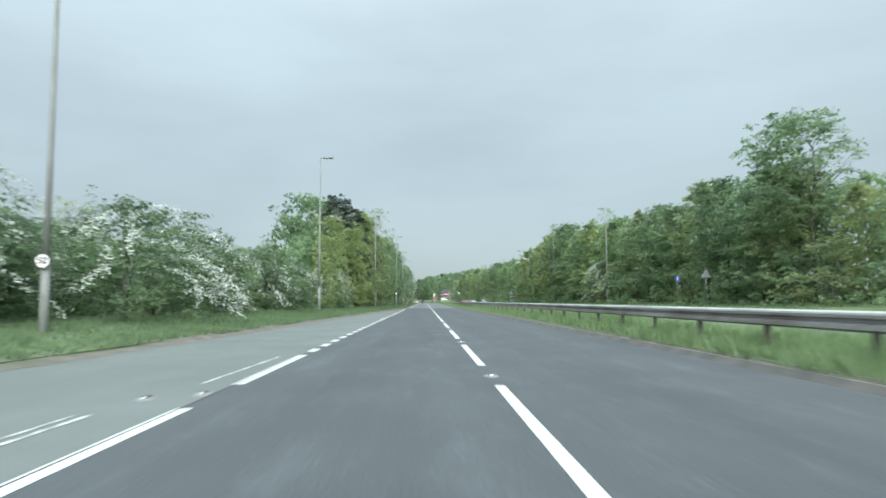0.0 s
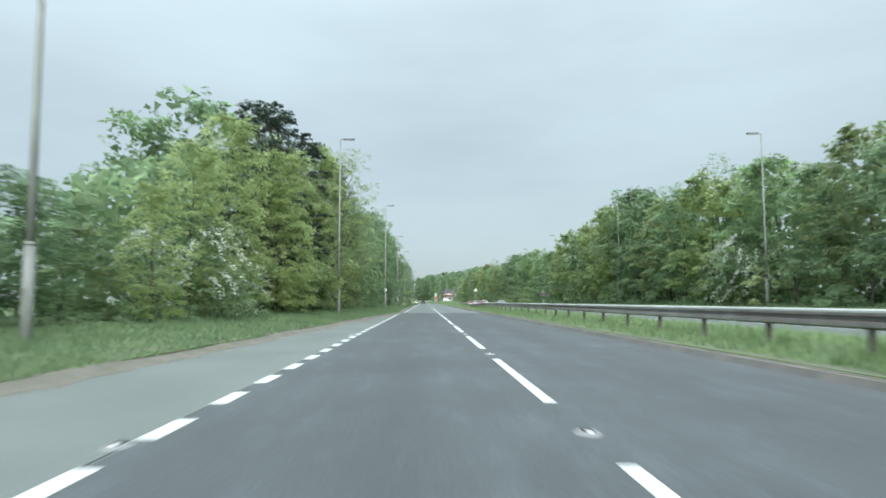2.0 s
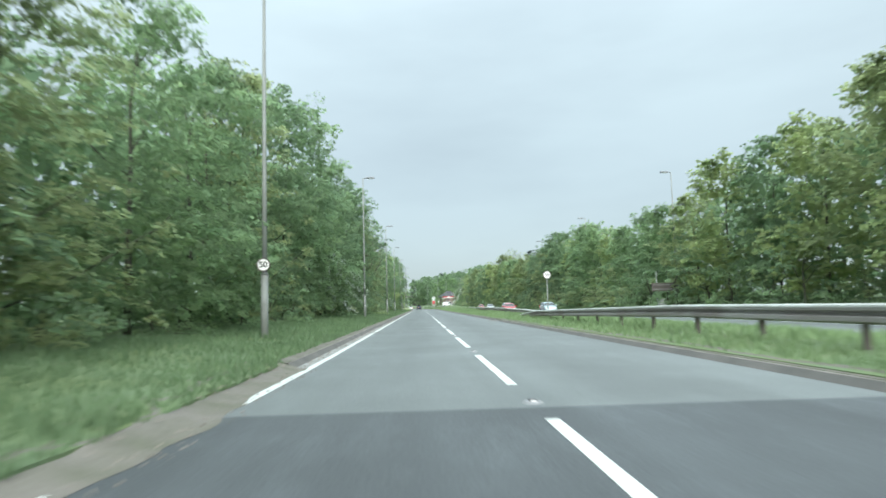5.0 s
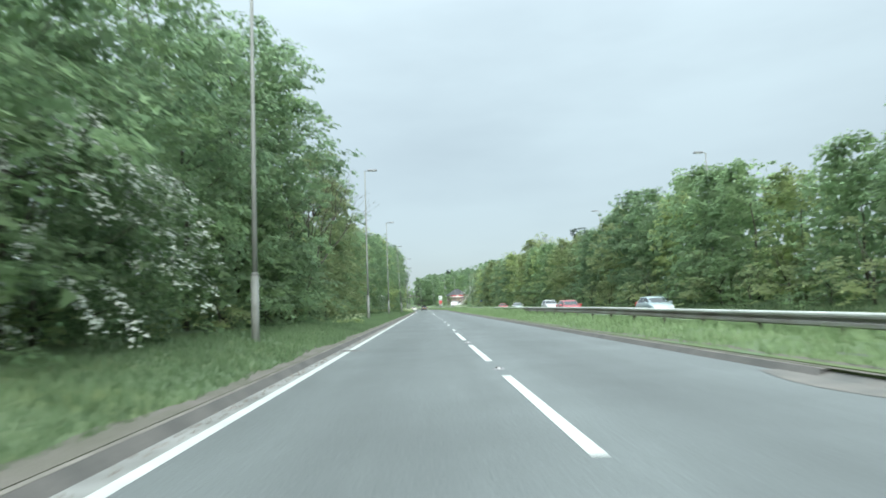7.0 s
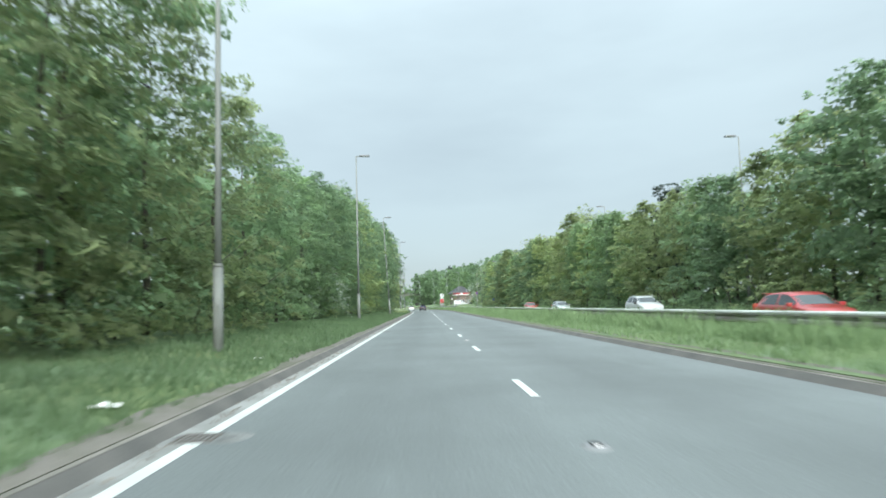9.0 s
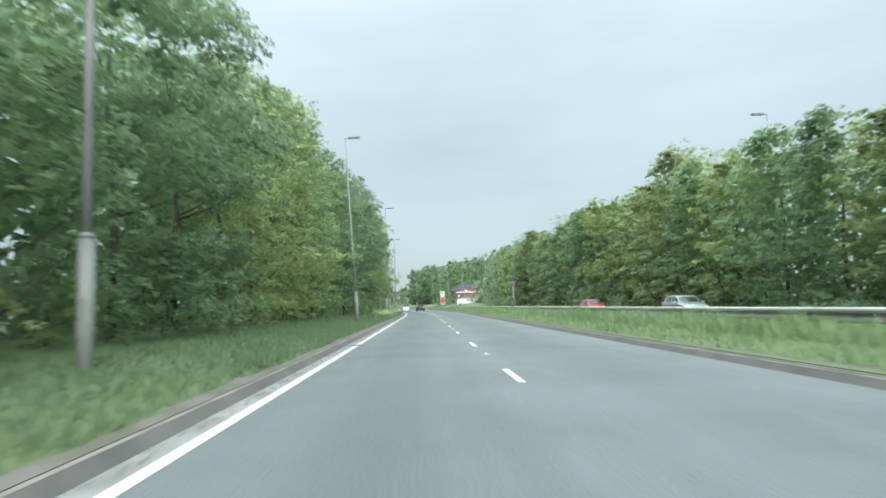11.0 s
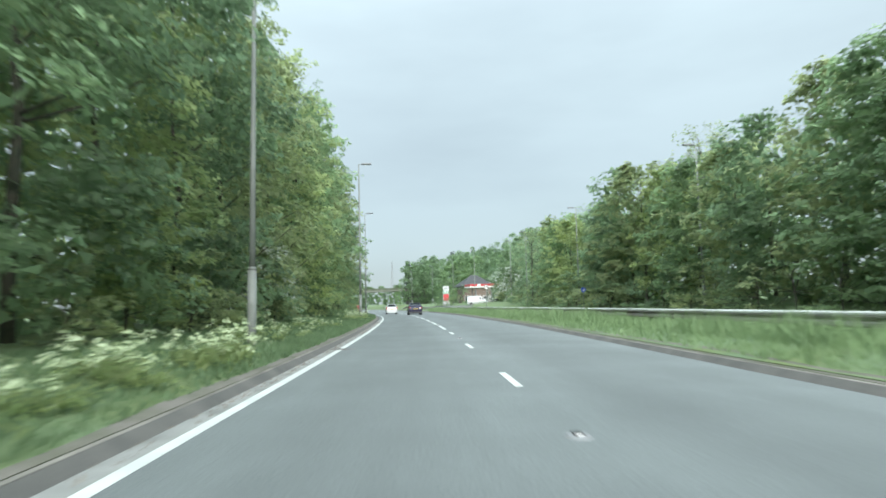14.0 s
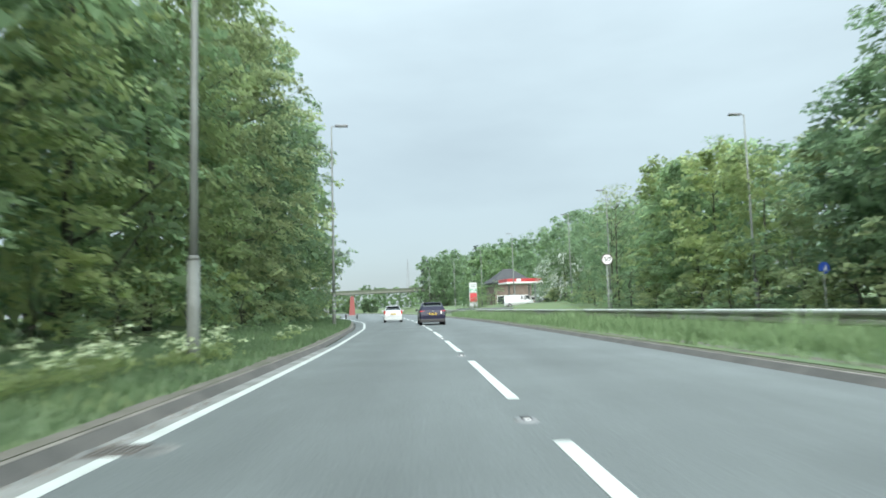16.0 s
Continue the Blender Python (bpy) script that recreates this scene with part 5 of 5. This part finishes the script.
# ---------- signs ----------
def disc(bm, r, y0, y1, z, x=0.0, seg=28):
    m = Matrix.Translation((x, (y0 + y1) / 2, z)) @ Matrix.Rotation(math.pi / 2, 4, "X")
    bmesh.ops.create_cone(bm, cap_ends=True, segments=seg, radius1=r, radius2=r, depth=abs(y1 - y0), matrix=m)
    return bm


def numerals(text, size, z, y, x, parent):
    cu = bpy.data.curves.new("numeral", "FONT")
    cu.body, cu.size, cu.align_x, cu.align_y, cu.offset = text, size, "CENTER", "CENTER", size * 0.028
    cu.extrude = 0.002
    cu.materials.append(M_BLACK)
    ob = new("numeral", cu)
    ob.parent = parent
    ob.matrix_basis = pose(x, y, z, 90, 0, 0)
    return ob


def round_sign(name, label, r, z, face, rim, post_x=0.0, text="", post=True, post_r=0.045):
    """A round sign that faces -y, on a post of its own."""
    root = new(name)
    tagged(root, label, "road sign", "road signs")
    if post:
        v, f = tube([(post_x, 0.05, -0.5), (post_x, 0.05, z + r * 0.8)], [post_r, post_r], 10)
        solid("post", v, f, M_COLUMN, root, "grey steel post", True)
    plate = part("plate", disc(bmesh.new(), r, -0.012, 0.006, z), rim, root)
    part("back", disc(bmesh.new(), r * 0.98, 0.007, 0.02, z), M_BACK, plate)
    part("face", disc(bmesh.new(), r * 0.82, -0.018, -0.0125, z), face, plate)
    if text:
        numerals(text, r * 1.2, z, -0.022, 0, plate)
    return root


def stand(ob, x, y, turn=0.0):
    ob.matrix_basis = pose(bend(y) + x, y, ground_z(y, x), 0, 0, heading(y) + turn)
    return ob


stand(round_sign("speed_limit_sign", "small round 50 speed limit sign on a grey post", 0.24, 2.55, M_WHITE, M_RING, text="50", post_r=0.035), 6.35, 144.0)
stand(round_sign("speed_limit_sign", "small round 50 repeater sign on a grey post", 0.24, 2.64, M_WHITE, M_RING, text="50", post_r=0.035), 7.3, 358.8)
s = round_sign("speed_limit_sign", "small round 50 repeater sign fixed to a lamp column", 0.22, 3.05, M_WHITE, M_RING, text="50", post=False)
part("bracket", boxes((-0.05, 0.02, 3.02, 0.05, 0.05, 3.08)), M_BACK, s)
s.matrix_basis = pose(-11.62, 20.84, ground_z(21, -11.3) - 1.05)
s = round_sign("speed_limit_sign", "small round 50 repeater sign fixed to a lamp column", 0.22, 3.0, M_WHITE, M_RING, text="50", post=False)
part("bracket", boxes((-0.05, 0.02, 2.97, 0.05, 0.05, 3.03)), M_BACK, s)
s.matrix_basis = pose(-6.3, 125.44, ground_z(125, -6.3) - 0.7)
s = stand(round_sign("clearway_sign", "small round blue and red no-stopping sign on a post", 0.18, 2.6, M_INDIGO, M_WINE, post_r=0.045), 6.45, 284.5)
part("cross", boxes((-0.025, -0.022, 2.44, 0.025, -0.019, 2.76)), M_WINE, s)
s = stand(round_sign("cycle_path_sign", "round blue shared path sign on a slim grey post", 0.29, 2.5, M_BLUE, M_BLUE, post_r=0.03), 18.6, 362.0)
part("symbol", boxes((-0.03, -0.024, 2.34, 0.03, -0.02, 2.52), (0.05, -0.024, 2.4, 0.1, -0.02, 2.62), bevel=0.002), M_WHITE, s, "white plain symbol")
s = stand(round_sign("shared_path_sign", "round blue path sign on a slim grey post", 0.22, 2.6, M_BLUE, M_BLUE, post_r=0.03), 21.4, 60.5)
part("symbol", boxes((-0.03, -0.024, 2.45, 0.03, -0.02, 2.75)), M_WHITE, s, "white plain symbol")


def warning_sign_back():
    root = new("warning_sign")
    tagged(root, "triangular warning sign seen from its grey back", "road sign", "road signs")
    v, f = tube([(0, 0.05, -0.5), (0, 0.05, 3.2)], [0.045, 0.045], 10)
    solid("post", v, f, M_COLUMN, root, "grey steel post", True)
    pts = [(-0.45, 2.35), (0.45, 2.35), (0.0, 3.14)]
    v = [(x, yy, z) for yy in (0.0, -0.02) for x, z in pts]
    solid("plate", v, [(0, 1, 2), (5, 4, 3), (0, 3, 4, 1), (1, 4, 5, 2), (2, 5, 3, 0)], M_BACK, root)
    return root


stand(warning_sign_back(), 22.6, 57.3)


def direction_sign_back():
    """Back of a large sign board on two posts."""
    root = new("direction_sign")
    tagged(root, "dark grey back of a direction sign board on two posts", "road sign", "road signs")
    for x, top in ((-0.65, 3.4), (1.0, 2.5)):
        v, f = tube([(x, 0.05, -0.4), (x, 0.05, top)], [0.045, 0.045], 8)
        solid("post", v, f, M_COLUMN, root, smooth=True)
    board = part("board", boxes((-1.15, -0.02, 1.6, 1.15, 0.0, 2.35), bevel=0.01), M_POST, root)
    part("rib", boxes((-1.12, -0.06, 1.75, 1.12, -0.021, 1.8)), M_STEEL, board)
    part("rib", boxes((-1.12, -0.06, 2.15, 1.12, -0.021, 2.2)), M_STEEL, board)
    return root


stand(direction_sign_back(), 20.95, 164.0)


def cabinet():
    root = new("control_cabinet")
    tagged(root, "grey roadside electrical cabinet on the far verge", "cabinet")
    part("body", boxes((-0.3, -0.2, -0.1, 0.3, 0.2, 0.95), bevel=0.02), M_CABINET, root)
    part("lid", boxes((-0.33, -0.23, 0.95, 0.33, 0.23, 1.0), bevel=0.02), M_CABINET, root)
    part("door", boxes((-0.25, -0.22, 0.1, 0.25, -0.202, 0.9), bevel=0.005), M_CABINET, root)
    return root


stand(cabinet(), 20.35, 163.2)


# ---------- filling station round the bend ----------
def canopy():
    root = new("fuel_canopy")
    tagged(root, "red and white filling station canopy on columns", "canopy")
    part("fascia", boxes((-3.7, -3, 4.62, 3.7, 3, 5.2), bevel=0.04), M_RED, root, "bright red fascia")
    part("lower_band", boxes((-3.76, -3.06, 4.36, 3.76, 3.06, 4.618)), M_WHITE, root, "white lower band")
    part("logo_panel", boxes((-1.9, -3.08, 4.7, -1.1, -3.005, 5.16), bevel=0.02), M_WHITE, root, "plain white panel")
    for x in (-2.0, 2.0):
        for y in (-1.8, 1.8):
            part("column", boxes((x - 0.13, y - 0.13, -0.1, x + 0.13, y + 0.13, 4.31), bevel=0.03), M_BACK, root, "grey steel column")
    return root


def pump():
    root = new("fuel_pump")
    tagged(root, "white fuel pump with a dark display under the canopy", "fuel pump", "fuel pumps")
    part("body", boxes((-0.45, -0.3, 0, 0.45, 0.3, 2.0), bevel=0.05), M_WHITE, root)
    part("display", boxes((-0.3, -0.315, 1.2, 0.3, -0.302, 1.7)), M_BLACK, root)
    part("panel", boxes((-0.4, -0.312, 0.2, 0.4, -0.302, 0.9)), M_RED, root)
    return root


def kiosk():
    root = new("station_building")
    tagged(root, "brick filling station building with a dark hipped roof", "building")
    part("wall", boxes((-4.2, -4, -0.2, 4.2, 4, 5.5)), M_BRICK, root)
    v = [(-4.9, -5, 5.5), (4.9, -5, 5.5), (4.9, 5, 5.5), (-4.9, 5, 5.5), (-0.9, 0, 8.7), (0.9, 0, 8.7), (-4.9, -5, 5.25), (4.9, -5, 5.25), (4.9, 5, 5.25), (-4.9, 5, 5.25)]
    solid("roof", v, [(0, 1, 5, 4), (1, 2, 5), (2, 3, 4, 5), (3, 0, 4), (6, 7, 1, 0), (7, 8, 2, 1), (8, 9, 3, 2), (9, 6, 0, 3), (9, 8, 7, 6)], M_ROOF, root, "dark slate hipped roof")
    for x in (-2.7, 0, 2.7):
        win = part("window", boxes((x - 1.1, -4.05, 0.6, x + 1.1, -3.98, 2.6)), M_WHITE, root, "white window frame")
        part("pane", boxes((x - 1.0, -4.07, 0.7, x + 1.0, -4.052, 2.5)), M_GLASS, win)
    return root


def totem():
    root = new("price_totem")
    tagged(root, "tall white and red fuel price totem sign", "sign")
    part("frame", boxes((-1.05, -0.18, 0, 1.05, 0.18, 6.3), bevel=0.05), M_CABINET, root)
    part("plinth", boxes((-1.2, -0.35, -0.6, 1.2, 0.35, 0.0), bevel=0.03), M_CONCRETE, root, "low concrete plinth")
    part("top_panel", boxes((-0.9, -0.2, 4.9, 0.9, -0.182, 6.1)), M_WHITE_DULL, root, "white plain panel")
    part("green_panel", boxes((-0.9, -0.2, 3.7, 0.9, -0.182, 4.7)), M_GREEN, root, "green panel")
    part("red_panel", boxes((-0.9, -0.2, 1.2, 0.9, -0.182, 3.5)), M_RED, root, "red panel")
    for z in (3.85, 4.2, 4.5, 5.2, 5.6):
        part("price_bar", boxes((-0.7, -0.21, z, 0.7, -0.202, z + 0.14)), M_WHITE if z < 4.8 else M_BLACK, root)
    return root


STATION = 1.0
cp = canopy()
cp.matrix_basis = pose(14.5, 456, STATION, 0, 0, 10)
for x, y in ((13.4, 455), (16.6, 457)):
    p = pump()
    p.matrix_basis = pose(x, y, STATION + 0.05, 0, 0, 10)
kiosk().matrix_basis = pose(14.7, 482, STATION, 0, 0, 10)
totem().matrix_basis = pose(6.0, 470, STATION + 0.35, 0, 0, 6) @ Matrix.Scale(0.8, 4)
fore = solid("forecourt", [(4.5, 440, 0.98), (24, 440, 0.98), (24, 488, 0.98), (3.0, 488, 0.98), (4.5, 440, -0.6), (24, 440, -0.6), (24, 488, -0.6), (3.0, 488, -0.6)], [(0, 1, 2, 3), (4, 5, 1, 0), (5, 6, 2, 1), (6, 7, 3, 2), (7, 4, 0, 3)], M_SLIP)
tagged(fore, "grey filling station forecourt paving", "forecourt", kind="structure")
van = car("delivery_van", "white delivery van parked by the filling station", P_WHITE, 5.2, 1.95, 2.1, "van", False, False, "parked vehicles")
van.matrix_basis = pose(12.8, 447, 0.98, 0, 0, 262)
pk = car("hatchback_car", "dark hatchback parked on the forecourt", P_DARK, 4.1, 1.75, 1.45, "hatch", False, False, "parked vehicles")
pk.matrix_basis = pose(17.6, 449.5, 0.98, 0, 0, 100)


# ---------- bridge over the road ----------
def bridge():
    root = new("road_bridge")
    tagged(root, "low concrete road bridge with grassy parapets", "bridge")
    part("deck", boxes((-32, -4.5, 5.3, 34, 4.5, 6.0), bevel=0.05), M_CONCRETE, root)
    for y in (-4.5, 4.2):
        part("parapet", boxes((-34, y, 6.0, 36, y + 0.3, 6.75), bevel=0.03), M_DECK, root, "overgrown dark green parapet")
    for x in (28,):
        part("pier", boxes((x - 0.3, -3.8, -2.5, x + 0.3, 3.8, 5.3), bevel=0.08), M_CONCRETE, root, "concrete pier")
    for x0, x1 in ((-46, -30), (30, 36)):
        part("abutment", boxes((x0, -5, -2.5, x1, 5, 5.6), bevel=0.1), M_CONCRETE, root)
    return root


bridge().matrix_basis = pose(bend(575), 575, 1.75, 0, -1.5, heading(575))


def trailer():
    """Orange works trailer with a raised slanting board."""
    root = new("works_trailer")
    tagged(root, "orange roadworks trailer with a slanting board", "trailer")
    v = [(-0.35, -0.1, 0.5), (0.55, -0.1, 0.5), (0.42, 0.25, 3.3), (-0.05, 0.25, 3.3), (-0.35, 0.1, 0.5), (0.55, 0.1, 0.5), (0.42, 0.42, 3.3), (-0.05, 0.42, 3.3)]
    solid("board", v, [(0, 1, 2, 3), (7, 6, 5, 4), (0, 4, 5, 1), (1, 5, 6, 2), (2, 6, 7, 3), (3, 7, 4, 0)], M_ORANGE, root)
    part("chassis", boxes((-0.7, -0.9, 0.35, 0.7, 1.2, 0.55), bevel=0.03), M_BACK, root)
    part("drawbar", boxes((-0.05, 1.2, 0.38, 0.05, 2.4, 0.48)), M_BACK, root)
    for sg in (1, -1):
        bm = bmesh.new()
        bmesh.ops.create_cone(bm, cap_ends=True, segments=20, radius1=0.33, radius2=0.33, depth=0.2, matrix=Matrix.Translation((sg * 0.82, 0.1, 0.33)) @ Matrix.Rotation(math.pi / 2, 4, "Y"))
        part("wheel", bm, M_TYRE, root)
    return root


trailer().matrix_basis = pose(bend(428) - 6.95, 428, 0.0, 0, 0, 12)


def mast():
    """Far lattice mast."""
    root = new("lattice_mast")
    tagged(root, "slim far lattice mast above the trees", "mast")
    for sx in (-1, 1):
        for sy in (-1, 1):
            v, f = tube([(1.1 * sx, 1.1 * sy, 0), (0.15 * sx, 0.15 * sy, 26)], [0.09, 0.06], 5)
            solid("leg", v, f, M_BACK, root)
    for k in range(9):
        z, w = 2 + 2.6 * k, 1.1 - 0.0365 * (2 + 2.6 * k)
        v, f = tubes([([(-w, -w, z), (w * 0.92, -w, z + 2.2)], [0.05, 0.05], 4), ([(w, -w, z), (-w * 0.92, -w, z + 2.2)], [0.05, 0.05], 4)])
        solid("brace", v, f, M_BACK, root)
    return root


mast().matrix_basis = pose(-17.8, 700, 3.0)


# ---------- verge flowers and litter ----------
def cow_parsley(seed):
    """Stems with flat white umbels and feathery leaves."""
    rng = np.random.default_rng(seed)
    root = new("cow_parsley")
    tagged(root, "clump of cow parsley with white flower heads", "wild flower", "cow parsley on the verge")
    rows, heads, nrm = [], [], []
    for _ in range(6):
        x, y = rng.normal(0, 0.17, 2)
        h = rng.uniform(0.4, 0.8)
        tip = (x * 2.1, y * 2.1, h)
        rows.append(([(x, y, 0), (x * 1.5, y * 1.5, h * 0.6), tip], [0.006, 0.005, 0.003], 4))
        for _ in range(16):
            d = rng.normal(0, 1, 3) * np.array([0.07, 0.07, 0.035])
            heads.append((tip[0] + d[0], tip[1] + d[1], h + d[2]))
            nrm.append((d[0] * 8, d[1] * 8, 0.8))
    v, f = tubes(rows)
    tagged(solid("stems", v, f, M_LEAF[3], root), kind="stuff")
    fl = new("flowers", leaves("flowers", np.array(heads), np.array(nrm, float), 0.062, M_UMBEL, rng, 0.9))
    fl.parent = root
    tagged(fl, "flat white flower heads", kind="stuff")
    p = rng.normal(0, 1, (90, 3)) * np.array([0.22, 0.22, 0.10]) + np.array([0, 0, 0.22])
    lf = new("foliage", leaves("foliage", p, rng.normal(0, 1, (90, 3)) + np.array([0, 0, 1]), 0.16, M_LEAF[3], rng, 0.4))
    lf.parent = root
    return root


PARSLEY = [cow_parsley(7), cow_parsley(8)]
spots = [(-5.35 - 0.03 * k + rnd.uniform(-0.3, 0.3), 346 - k * 0.62) for k in range(16)]
spots += [(rnd.uniform(-5.9, -4.75), rnd.uniform(292.5, 303.5)) for _ in range(24)]
for y, n in ((186, 4), (292, 3), (307, 5), (312, 3), (316, 7), (324, 6), (356, 4)):
    for _ in range(n):
        yy = y + rnd.gauss(0, 2.6)
        spots.append((trees_left(yy) + rnd.uniform(0.6, 2.0), yy))
for k, (x, y) in enumerate(spots):
    m = pose(bend(y) + x, y, ground_z(y, x) - 0.02, 0, 0, rnd.uniform(0, 360)) @ Matrix.Scale(rnd.uniform(0.65, 1.0) if k < 50 else rnd.uniform(0.4, 0.7), 4)
    if k < 2:
        continue
    copy_thing(PARSLEY[k % 2], m)
for k in (0, 1):
    x, y = spots[k]
    PARSLEY[k].matrix_basis = pose(bend(y) + x, y, ground_z(y, x) - 0.02) @ Matrix.Scale(0.7, 4)


def litter(name, label, size, mat, x, y, turn):
    bm = bmesh.new()
    bmesh.ops.create_grid(bm, x_segments=5, y_segments=4, size=0.5)
    for v in bm.verts:
        v.co = Vector((v.co.x * size, v.co.y * size * 0.65, 0.03 + 0.05 * noise.noise((v.co.x * 4, v.co.y * 4, y))))
    r = bmesh.ops.extrude_face_region(bm, geom=list(bm.faces))
    bmesh.ops.translate(bm, verts=[g for g in r["geom"] if isinstance(g, bmesh.types.BMVert)], vec=(0, 0, 0.006))
    me = bpy.data.meshes.new(name)
    bm.to_mesh(me)
    bm.free()
    me.materials.append(mat)
    ob = new(name, me)
    tagged(ob, label, "litter", "litter on the verge")
    ob.matrix_basis = pose(bend(y) + x, y, max(0.0, ground_z(y, x)), 0, 0, turn)


litter("paper_litter", "crumpled white paper lying behind the kerb", 0.34, M_WHITE, -5.0, 193.6, 20)
litter("paper_litter", "small white scrap of litter behind the kerb", 0.2, M_WHITE, -5.0, 200.5, 70)
litter("paper_litter", "small white scrap of litter on the verge", 0.16, M_WHITE, -6.6, 78, 70)
litter("stone_lump", "dark clod of earth beside the slip road", 0.28, M_POST, -6.5, 71.5, 40)
